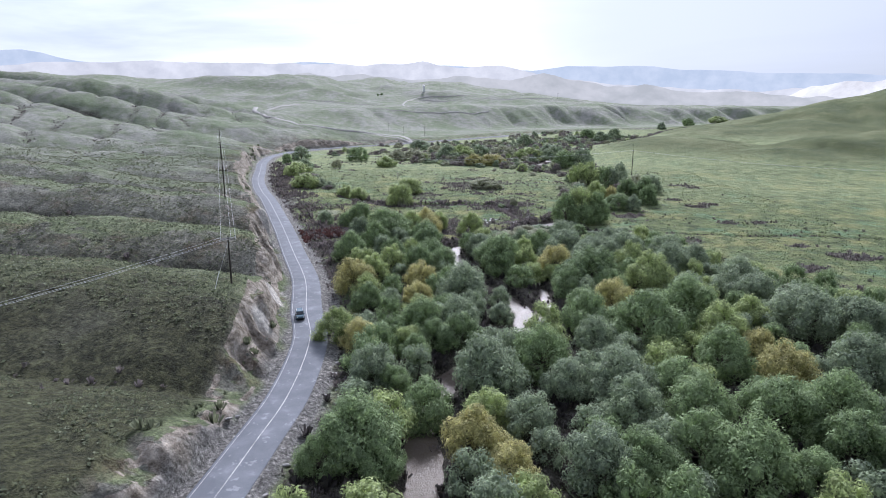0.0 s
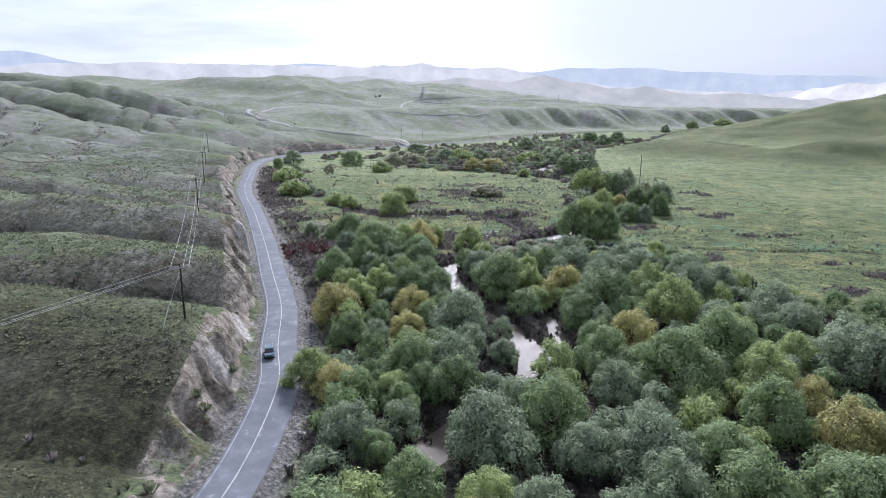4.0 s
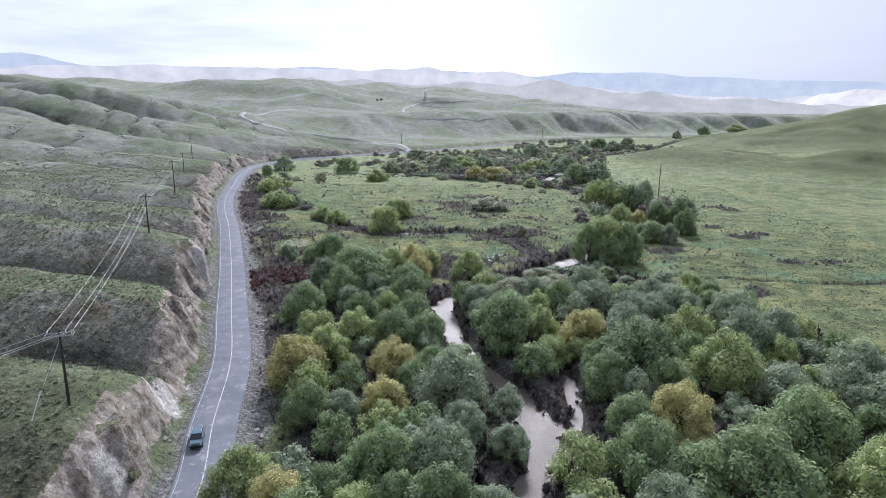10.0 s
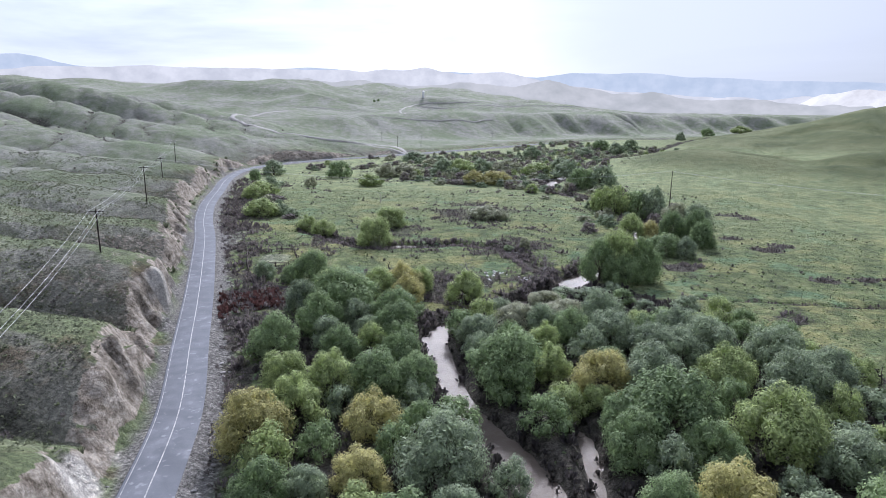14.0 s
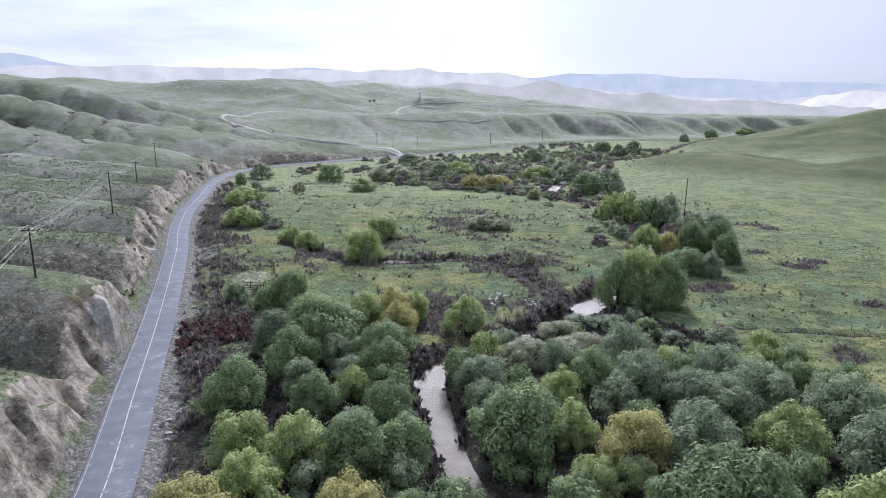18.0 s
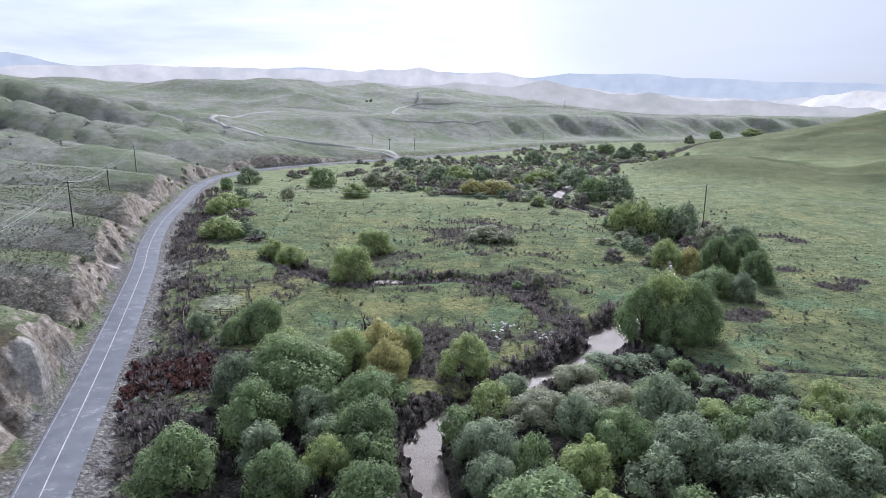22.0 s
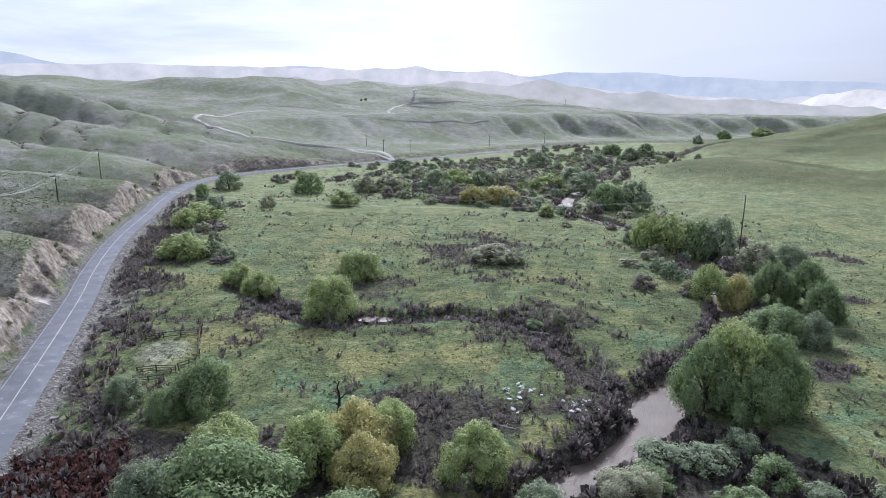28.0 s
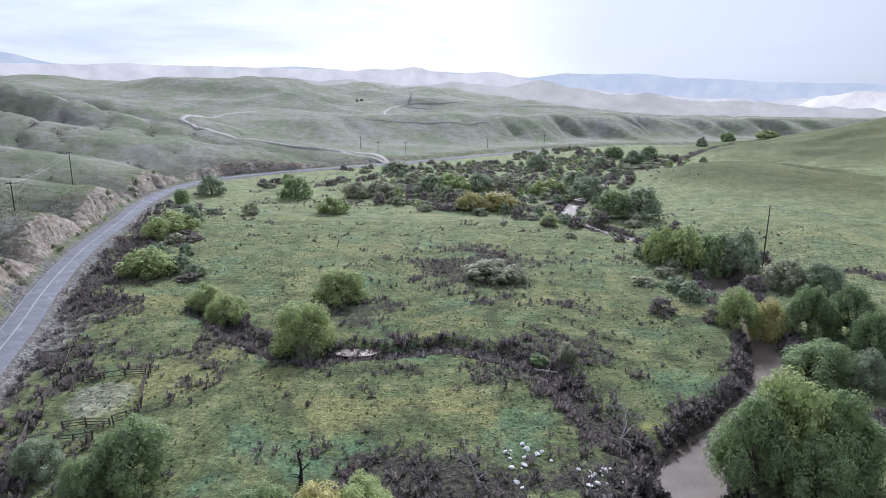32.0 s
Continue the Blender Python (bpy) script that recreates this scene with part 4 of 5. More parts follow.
tree(86.6, 294.5, 12.7, "green", 13.0)
tree(85.1, 284.8, 10.2, "green", 10.0)
tree(67.5, 273.3, 7.8, "green", 14.9)
tree(74.1, 269.5, 7.5, "grey", 8.8)
tree(150.5, 745.7, 11.7, "green", 26.0)
tree(179.1, 732.7, 13.9, "green", 25.9)
tree(156.2, 701.9, 12.2, "grey", 21.4)
tree(262.1, 826.5, 10.6, "green", 14.6)
tree(330.8, 924.9, 13.4, "green", 21.2)
tree(355.0, 877.9, 11.9, "lime", 31.8, "light yellow-green willow bush on the meadow")
tree(12.8, 336.7, 6.3, "pale", 19.0, "pale spreading willow shrub on the meadow")
tree(18.9, 334.7, 4.9, "pale", 10.4, "pale spreading willow shrub on the meadow")
tree(23.4, 278.8, 4.4, "pale", 4.9, "pale spreading willow shrub on the meadow")
tree(18.4, 279.5, 2.3, "green", 5.4)
tree(-40.2, 239.3, 9.6, "green", 13.2)
tree(-53.3, 240.8, 5.5, "grey", 7.6)
tree(-44.8, 236.7, 3.5, "grey", 6.9)
tree(-39.0, 621.1, 7.7, "grey", 27.2)
tree(117.8, 660.4, 10.4, "green", 24.6)
tree(-21.0, 555.5, 8.3, "pale", 19.5, "pale spreading willow shrub on the meadow")

tree(40.5, 241.0, 13.0, "green", 12.5, "tall green cottonwood tree on the river bank")
tree(46.5, 244.0, 15.5, "lime", 14.0, "tall green cottonwood tree on the river bank")
tree(52.5, 242.0, 13.0, "green", 13.0, "tall green cottonwood tree on the river bank")
tree(47.0, 237.0, 9.0, "green", 10.5, "tall green cottonwood tree on the river bank")

# smaller trees that close the wood between the tall ones
STANDS = [(t.location.x, t.location.y) for t in scene.objects if t.name.split(".")[0] == "tree"]
rr = random.Random(7)
FILL = []
for i in range(2400):
    x, y = rr.uniform(-26, 112), rr.uniform(-30, 232)
    if wood_mask(x, y) < 0.9 or at_grid(g_riv, x, y) < 7.4 or at_grid(g_u, x, y) > -10 or float(line_dist(x, y, BRANCH_L)[0]) < 5.5 or min(math.hypot(x - a, y - b) for a, b in STANDS) < 5.4:
        continue
    STANDS.append((x, y))
    FILL.append((x, y, rr.uniform(4.8, 8.4) * (0.55 if y > 208 and x > 8 else 1), rr.uniform(7, 10), rr.choice(["green", "green", "grey", "grey", "lime"]), rr.uniform(0, 6.28)))
joined_trees("young_trees", FILL, "low bushy willows filling the riverside wood", 2300, 0.29)

# the thickets farther up the valley
FAR_WOOD = []
rr = random.Random(17)
for i in range(5200):
    x, y = rr.uniform(-110, 330), rr.uniform(300, 880)
    d = float(at_grid(g_riv, x, y))
    if d < 6 or at_grid(g_u, x, y) > -14 or float(gz[np.searchsorted(ys, y), np.searchsorted(xs, x)]) > 4:
        continue
    left, right = np.interp(y, [425, 435, 485, 610, 660, 680], [60, 5, -48, -41, -14, 60]), np.interp(y, [425, 440, 520, 590, 660, 740], [35, 52, 80, 135, 170, 150])
    near = 0.95 * (left < x < right and fbm(np.array(x), np.array(y), 30, 98) > -0.12) + max(0.0, 1 - d / 30) + 0.5 * max(0.0, 1 - abs(float(at_grid(g_u, x, y)) + 24) / 14) * (330 < y < 560) + (0.55 if 505 < y < 700 and x < 120 and fbm(np.array(x), np.array(y), 40, 99) > -0.05 else 0)
    if rr.random() > near or min([math.hypot(x - p[0], y - p[1]) for p in FAR_WOOD] + [99]) < 5.2:
        continue
    # bare and pale crowns, no green; the paleness also stands in for haze
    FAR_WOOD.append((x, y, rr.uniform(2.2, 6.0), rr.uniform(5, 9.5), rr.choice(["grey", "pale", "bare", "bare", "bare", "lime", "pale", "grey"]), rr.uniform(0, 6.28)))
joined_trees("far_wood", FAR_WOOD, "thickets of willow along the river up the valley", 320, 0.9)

# ---- brush, scrub and grass ----
def scatter(name, pts, size, material, label, category, blades=9, flat=0.8, seed=1, spread=0.55, thick=0.34):
    """Many small plants as one mesh: each a tuft of pointed sprays."""
    pts = np.asarray(pts, float)
    n = len(pts)
    rng = np.random.default_rng(seed)
    sz = size[0] + (size[1] - size[0]) * rng.random(n) ** 1.6
    a = rng.random((n, blades)) * 2 * np.pi
    lean = rng.random((n, blades)) ** 0.7
    tip = np.stack([np.cos(a) * lean * spread * 1.5, np.sin(a) * lean * spread * 1.5, flat * (1.05 - 0.75 * lean ** 2) * (0.7 + 0.5 * rng.random((n, blades)))], -1)
    root = np.stack([np.cos(a) * lean * spread * 0.55, np.sin(a) * lean * spread * 0.55, np.full((n, blades), -0.08)], -1)
    wide = thick * (1 + 0.5 * rng.random((n, blades, 1)))
    side = np.stack([-np.sin(a), np.cos(a), np.zeros((n, blades))], -1) * wide
    tri = np.stack([root - side * 0.9 + (tip - root) * 0.15, root + side * 0.9 + (tip - root) * 0.15, tip + side * (0.55 if thick > 0.3 else 0.9), tip - side * (0.55 if thick > 0.3 else 0.9)], 2)
    tri = tri * sz[:, None, None, None] + pts[:, None, None, :]
    v = tri.reshape(-1, 3)
    k = len(v) // 4
    me = bpy.data.meshes.new(name)
    me.vertices.add(len(v))
    me.vertices.foreach_set("co", v.ravel())
    me.loops.add(len(v))
    me.loops.foreach_set("vertex_index", np.arange(len(v)))
    me.polygons.add(k)
    me.polygons.foreach_set("loop_start", np.arange(0, len(v), 4))
    me.update(calc_edges=True)
    me.materials.append(material)
    return tagged(new(name, me), label, category, kind="stuff")


def spots(count, x0, x1, y0, y1, keep, seed):
    """Places on the ground, kept where keep() says so."""
    rng = np.random.default_rng(seed)
    x, y = rng.uniform(x0, x1, count), rng.uniform(y0, y1, count)
    ok = rng.random(count) < keep(x, y)
    x, y = x[ok], y[ok]
    return np.stack([x, y, at_grid(gz, x, y)], 1)


TWIG = foliage("dark_brush_twigs", (0.085, 0.072, 0.075), (0.29, 0.255, 0.255), (0.21, 0.195, 0.15))
SAGE = foliage("grey_sage_leaves", (0.10, 0.105, 0.085), (0.27, 0.27, 0.22), (0.21, 0.21, 0.155))
SCRUB = foliage("hillside_scrub_leaves", (0.085, 0.098, 0.066), (0.27, 0.295, 0.19), (0.20, 0.215, 0.14))
RUST = foliage("rust_red_leaves", (0.070, 0.040, 0.037), (0.165, 0.085, 0.078), (0.12, 0.072, 0.066))
# brush twigs darkened: shade beneath the trees is put into the colour
UNDER = foliage("shaded_dead_twigs", (0.028, 0.025, 0.026), (0.105, 0.094, 0.096), (0.07, 0.07, 0.052))
TURF = foliage("meadow_grass_blades", (0.085, 0.12, 0.05), (0.19, 0.24, 0.11), (0.13, 0.185, 0.09))

scatter("brush", spots(150000, -150, 130, 60, 600, lambda x, y: at_grid(g_brush, x, y) * np.where(at_grid(g_riv, x, y) < 4.4, 0, 0.55), 11), (0.35, 1.35), TWIG,
        "dark leafless brush over the valley floor", "brush", 10, 0.8, 12, 0.75, 0.10)
scatter("sagebrush", spots(230000, -260, -28, 20, 420, lambda x, y: smooth(10.5, 15, at_grid(g_u, x, y)) * smooth(230, 60, at_grid(g_u, x, y)) * smooth(-0.35, 0.1, fbm(x, y, 16, 91)) * 0.5, 13),
        (0.25, 0.7), SCRUB, "low grey-green sagebrush covering the hillsides", "brush", 3, 0.6, 14, 0.75)
scatter("meadow_shrub", spots(9000, -110, 150, 150, 640, lambda x, y: (1 - at_grid(g_brush, x, y)) * smooth(-8, -14, at_grid(g_u, x, y)) * smooth(0.0, 0.3, fbm(x, y, 24, 93)) * (at_grid(g_riv, x, y) > 6) * 0.45, 15),
        (0.4, 1.1), SAGE, "small grey-brown shrubs dotted over the meadow", "shrub", 14, 0.8, 16, 0.65, 0.13)
scatter("grass", spots(34000, -100, 150, 140, 420, lambda x, y: (1 - at_grid(g_brush, x, y)) * smooth(-8, -14, at_grid(g_u, x, y)) * (at_grid(g_riv, x, y) > 6) * 0.6, 17),
        (0.25, 0.55), TURF, "short green meadow grass", "grass", 4, 0.5, 18, 0.8)
scatter("red_brush", spots(1500, -66, -36, 204, 234, lambda x, y: smooth(1.1, 0.75, np.hypot((x + 51 + 0.1 * (y - 218)) / 9, (y - 218) / 9) + 1.0 * fbm(x, y, 6, 95)) * (at_grid(g_u, x, y) < -5), 19),
        (0.6, 1.3), RUST, "patch of rust-red brush beside the road", "brush", 16, 0.95, 20, 0.6, 0.14)
scatter("gully_scrub", spots(90000, -420, -28, 20, 700, lambda x, y: at_grid(g_gully, x, y) * 0.22, 21), (0.5, 1.5), TWIG,
        "dark scrub in the gullies of the hills", "brush", 12, 0.8, 22, 0.6, 0.12)
scatter("bank_scrub", spots(13000, -190, -26, 40, 560, lambda x, y: smooth(5, 7, at_grid(g_u, x, y)) * smooth(13, 9, at_grid(g_u, x, y)) * smooth(0.12, 0.3, fbm(x, y, 5, 97)) * 0.7, 23), (0.6, 2.1), SCRUB,
        "dark shrubs clinging to the pale cut bank", "brush", 16, 0.9, 24, 0.6, 0.12)
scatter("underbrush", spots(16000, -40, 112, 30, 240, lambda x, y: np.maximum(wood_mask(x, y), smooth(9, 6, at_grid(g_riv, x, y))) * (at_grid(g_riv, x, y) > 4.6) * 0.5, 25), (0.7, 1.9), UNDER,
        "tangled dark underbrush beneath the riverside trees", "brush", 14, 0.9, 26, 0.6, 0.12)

scatter("creek_brush", spots(60000, -75, 90, 196, 360, lambda x, y: np.maximum(smooth(6.0, 2.0, at_grid(g_crk, x, y) + 3 * fbm(x, y, 7, 81)) * (at_grid(gz, x, y) > -0.5), smooth(10, 6, at_grid(g_riv, x, y) + 4 * fbm(x, y, 8, 79)) * (at_grid(g_riv, x, y) > 4.6)) * smooth(200, 215, y) * 0.5, 27),
        (0.5, 1.7), TWIG, "thick grey-brown brush along the creek and river banks", "brush", 12, 0.85, 28, 0.6, 0.10)
scatter("verge_brush", spots(45000, -160, -30, 60, 470, lambda x, y: smooth(-6.5, -8.5, at_grid(g_u, x, y)) * smooth(-24, -13, at_grid(g_u, x, y) + 6 * fbm(x, y, 12, 77)) * smooth(-0.05, 0.18, fbm(x, y, 9, 76)) * (1 - smooth(13, 9, np.hypot(x + 85, (y - 286) / 1.7))) * 0.42, 29),
        (0.6, 2.1), TWIG, "grey-purple leafless shrubs along the road verge", "brush", 14, 0.85, 30, 0.65, 0.10)

# ---- things ----
WOOD_OLD = speckled("weathered_timber", (0.05, 0.042, 0.036), (0.15, 0.125, 0.105), 9)
WOOD_POLE = speckled("creosoted_pole", (0.028, 0.024, 0.022), (0.085, 0.072, 0.062), 5)
WOOD_PALE = speckled("bleached_wood", (0.26, 0.245, 0.225), (0.50, 0.475, 0.44), 5)
WOOD_BURNT = speckled("charred_wood", (0.012, 0.011, 0.012), (0.05, 0.046, 0.044), 6)
METAL = speckled("galvanised_steel", (0.38, 0.39, 0.40), (0.55, 0.56, 0.57), 4, 0.45, 0.1, 0.005, 0.8)
WIRE = speckled("aluminium_wire", (0.74, 0.75, 0.75), (0.86, 0.87, 0.87), 3, 0.5, 0.0, 0.001)
CERAMIC = speckled("white_porcelain", (0.55, 0.55, 0.53), (0.75, 0.75, 0.73), 8, 0.3, 0.0, 0.001)
CONCRETE = speckled("white_rubble", (0.50, 0.49, 0.47), (0.82, 0.81, 0.79), 2.5)
STONE = speckled("pale_stone", (0.16, 0.155, 0.15), (0.42, 0.40, 0.385), 2.2)
PAINT_WHITE = speckled("white_paint", (0.72, 0.72, 0.71), (0.84, 0.84, 0.83), 1.0, 0.6, 0.1)


def bars(name, spans, material, parent, label="", sides=6):
    """One part made of tapered bars: each from a to b with its two radii."""
    v, f = [], []
    for a, b, ra, rb in spans:
        i0 = len(v)
        limb(v, f, a, b, ra, rb, sides)
        f.append(tuple(i0 + k for k in reversed(range(sides))))
        f.append(tuple(i0 + sides + k for k in range(sides)))
    return part(name, v, f, material, parent, label)


def utility_pole(x, y, top_z, base_z=None, turn=0.0, arms=1, label="", arm_material=None):
    """A wooden power pole with crossarms and insulators; returns the points where its wires hang."""
    z0 = height(x, y) if base_z is None else base_z
    ob = tagged(new("utility_pole"), label or "dark wooden power pole standing on the hillside", "power pole", "power poles")
    ob.matrix_basis = pose(x, y, z0, 0, 0, turn)
    h = top_z - z0
    bars("shaft", [((0, 0, -0.8), (0, 0, h), 0.19, 0.13)], WOOD_POLE, ob, sides=8)
    hang = []
    for k in range(arms):
        dy = 0.55 * (k * 2 - 1) if arms > 1 else 0.16
        bars("crossarm", [((-1.55, dy, h - 0.55), (1.55, dy, h - 0.55), 0.10, 0.10)], arm_material or WOOD_POLE, ob, sides=4)
        for sx in (-1.4, 0.55, 1.4):
            bars("insulator", [((sx, dy, h - 0.47), (sx, dy, h - 0.33), 0.05, 0.075), ((sx, dy, h - 0.33), (sx, dy, h - 0.22), 0.075, 0.04)], CERAMIC, ob)
    if arms > 1:
        for sx in (-1.5, 1.5):
            bars("spacer", [((sx, -0.55, h - 0.55), (sx, 0.55, h - 0.55), 0.05, 0.05)], arm_material or WOOD_POLE, ob, sides=4)
    for sx in (-0.7, 0.7):
        bars("brace", [((sx, 0.16 if arms == 1 else 0.55, h - 0.6), (0, 0.12, h - 1.35), 0.025, 0.025)], METAL, ob, sides=4)
    for sx in (-1.4, 0.55, 1.4):
        hang.append(ob.matrix_basis @ Vector((sx, 0.16, h - 0.2)))
    return hang


def wires(a, b, sag, count=3):
    for p, q in list(zip(a, b))[:count]:
        v, f = [], []
        n = 18
        pts = [p.lerp(q, k / n) - Vector((0, 0, sag * 4 * (k / n) * (1 - k / n))) for k in range(n + 1)]
        for c, d in zip(pts, pts[1:] + [pts[-1] * 2 - pts[-2]]):
            q2 = (d - c).to_track_quat("Z", "Y")
            v += [tuple(c + q2 @ Vector((0.02 * math.cos(w), 0.02 * math.sin(w), 0))) for w in (0, 1.5708, 3.1416, 4.7124)]
        f += [(k * 4 + j, k * 4 + (j + 1) % 4, k * 4 + 4 + (j + 1) % 4, k * 4 + 4 + j) for k in range(n) for j in range(4)]
        tagged(part("power_line", v, f, WIRE), "thin pale power line hanging between the poles", "power line", "power lines")


P0 = utility_pole(-96, 40, 19.5, turn=28)
P1 = utility_pole(-47.3, 121.0, 21.4, turn=22, arms=2, label="dark wooden power pole with a pale double crossarm", arm_material=WOOD_PALE)
P2 = utility_pole(-80.2, 208.2, 24.7, turn=20)
P3 = utility_pole(-114, 297.2, 25.4, turn=20)
P4 = utility_pole(-140, 365, 22.6, turn=20)
P5 = utility_pole(-172, 450, 25.5, turn=20)
for a, b in ((P0, P1), (P1, P2), (P2, P3), (P3, P4), (P4, P5)):
    wires(a, b, 1.6)
PR = utility_pole(95.3, 350.8, 20.4, turn=75, label="tall dark wooden power pole above the riverside trees")
PQ = utility_pole(205, 276, 17.5, turn=75)
wires(PR, PQ, 2.0, 2)
wires([p + Vector((0, 0, -0.6)) for p in P4], PR, 7.0, 2)
guy = tagged(new("guy_wire"), "pale guy wire running from the pole to the ground", "guy wire")
gz1 = height(-49.0, 116.5)
bars("cable", [((-47.3, 121.0, 20.4), (-49.0, 116.5, gz1), 0.022, 0.022)], WIRE, guy, sides=4)
bars("sleeve", [((-48.45, 118.0, gz1 + (20.4 - gz1) * 0.37), (-49.0, 116.5, gz1 - 0.2), 0.06, 0.06)], PAINT_WHITE, guy, "pale yellow guard sleeve")


# the car
def car(x, y, z, heading):
    ob = tagged(new("car"), "dark blue-green sport utility car driving on the road", "car")
    ob.matrix_basis = pose(x, y, z, 0, 0, heading)
    body = Mat("dark_teal_car_paint", 0.25)
    body.colour((0.075, 0.13, 0.165))
    body.b.inputs["Coat Weight"].default_value = 0.6
    glass = Mat("dark_car_glass", 0.06)
    glass.colour((0.015, 0.02, 0.025))
    glass.b.inputs["Specular IOR Level"].default_value = 0.6
    rubber = speckled("tyre_rubber", (0.012, 0.012, 0.012), (0.03, 0.03, 0.03), 20)
    lamp = Mat("clear_headlamp", 0.1)
    lamp.colour((0.75, 0.76, 0.78))
    red = Mat("red_tail_lamp", 0.2)
    red.colour((0.35, 0.02, 0.02))

    def shell(name, sections, material, parent, label=""):
        """A hull through cross-sections along y: (y, half width, z low, z high)."""
        v, f = [], []
        for yy, w, a, b in sections:
            c = min(0.09, (b - a) * 0.3)
            v += [(-w, yy, a + c), (-w + c, yy, a), (w - c, yy, a), (w, yy, a + c), (w, yy, b - c), (w - c, yy, b), (-w + c, yy, b), (-w, yy, b - c)]
        for i in range(len(sections) - 1):
            for j in range(8):
                k = (j + 1) % 8
                f.append((i * 8 + j, i * 8 + k, i * 8 + 8 + k, i * 8 + 8 + j))
        f.append(tuple(range(8)))
        f.append(tuple(reversed(range(len(v) - 8, len(v)))))
        return part(name, v, f, material, parent, label, smooth_shade=False)

    hull = shell("body", [(-2.25, 0.72, 0.42, 0.82), (-2.1, 0.86, 0.32, 0.98), (-1.0, 0.90, 0.30, 1.06), (1.6, 0.90, 0.30, 1.08), (2.1, 0.88, 0.34, 1.05), (2.25, 0.78, 0.45, 0.95)], body.m, ob)
    shell("windows", [(-1.15, 0.80, 1.02, 1.10), (-0.45, 0.74, 1.02, 1.56), (1.75, 0.72, 1.02, 1.58), (2.1, 0.76, 1.02, 1.12)], glass.m, ob, "dark tinted windows")
    shell("roof", [(-0.55, 0.70, 1.54, 1.62), (0.0, 0.72, 1.56, 1.67), (1.7, 0.70, 1.56, 1.66), (1.85, 0.66, 1.54, 1.60)], body.m, ob)
    for sx in (-0.66, 0.66):
        bars("roof_rail", [((sx, -0.3, 1.70), (sx, 1.6, 1.70), 0.025, 0.025)], METAL, ob, sides=4)
        bars("mirror", [((sx * 1.4, -0.85, 1.06), (sx * 1.62, -0.85, 1.10), 0.09, 0.08)], body.m, ob)
        bars("headlight", [((sx, -2.17, 0.78), (sx, -2.26, 0.78), 0.13, 0.10)], lamp.m, ob, "clear headlight")
        bars("tail_light", [((sx * 1.15, 2.18, 0.92), (sx * 1.15, 2.27, 0.92), 0.11, 0.09)], red.m, ob, "red tail light")
        for sy in (-1.4, 1.38):
            wheel = bars("wheel", [((sx * 1.16, sy, 0.34), (sx * 1.40, sy, 0.34), 0.34, 0.34)], rubber, ob, sides=14)
            bars("rim", [((sx * 1.38, sy, 0.34), (sx * 1.42, sy, 0.34), 0.21, 0.19)], METAL, wheel, sides=10)
    bars("front_bumper", [((-0.72, -2.24, 0.5), (0.72, -2.24, 0.5), 0.12, 0.12)], rubber, ob, sides=6)
    bars("rear_bumper", [((-0.72, 2.24, 0.55), (0.72, 2.24, 0.55), 0.12, 0.12)], rubber, ob, sides=6)
    return ob


car(-36.6, 131.5, ROAD_Z + 0.12, 17)


# the corral
def rail_fence(points, rails, post_h, label, seed, gap=2.6, lean=0.05, rail_r=0.09, material=None):
    rng = random.Random(seed)
    ob = tagged(new("rail_fence"), label, "fence", "corral fences")
    line = spline(points, gap) if len(points) > 2 else np.linspace(points[0], points[1], max(2, int(math.dist(points[0], points[1]) / gap)) + 1)
    tops = []
    for x, y in line:
        z = height(x, y)
        hh = post_h * rng.uniform(0.8, 1.15)
        d = Vector((rng.uniform(-lean, lean), rng.uniform(-lean, lean), 1)) * hh
        bars("post", [((x, y, z - 0.4), (x + d.x, y + d.y, z + hh), 0.15, 0.12)], material or WOOD_OLD, ob)
        tops.append((Vector((x, y, z)), hh))
    for (a, ha), (b, hb) in zip(tops[:-1], tops[1:]):
        for k in range(rails):
            if rng.random() < 0.1:
                continue
            fr = (k + 0.8) / (rails + 0.2)
            j = rng.uniform(-0.08, 0.08)
            bars("rail", [(a + Vector((0, 0, ha * fr)), b + Vector((0, 0, hb * fr + j)), rail_r, rail_r * 0.85)], material or WOOD_OLD, ob, sides=5)
    return ob


rail_fence([(-63.0, 267.8), (-53.4, 270.8)], 3, 1.5, "weathered dark wooden corral rails on the meadow", 1)
rail_fence([(-53.0, 271.6), (-51.0, 265), (-48.6, 259), (-48.2, 256.6), (-50.0, 253.6)], 3, 1.7, "leaning weathered corral rails with fallen boards", 2, 2.2, 0.16)
rail_fence([(-59.7, 246), (-62, 252), (-64.5, 259), (-66.5, 265)], 3, 1.4, "long weathered dark wooden fence along the verge", 4, 2.4, 0.1, 0.12)
rail_fence([(-57.0, 252.1), (-50.6, 253.4)], 3, 1.5, "weathered dark wooden corral rails by the gate", 3, 2.4)
rail_fence([(-55.8, 248.3), (-51.0, 249.4)], 2, 1.3, "short broken stretch of dark wooden rails", 4, 2.6)
rail_fence([(-66.5, 266), (-69, 272), (-73, 281), (-76, 289)], 1, 1.1, "old low wooden fence overgrown with brush", 5, 2.2, 0.2, 0.13)


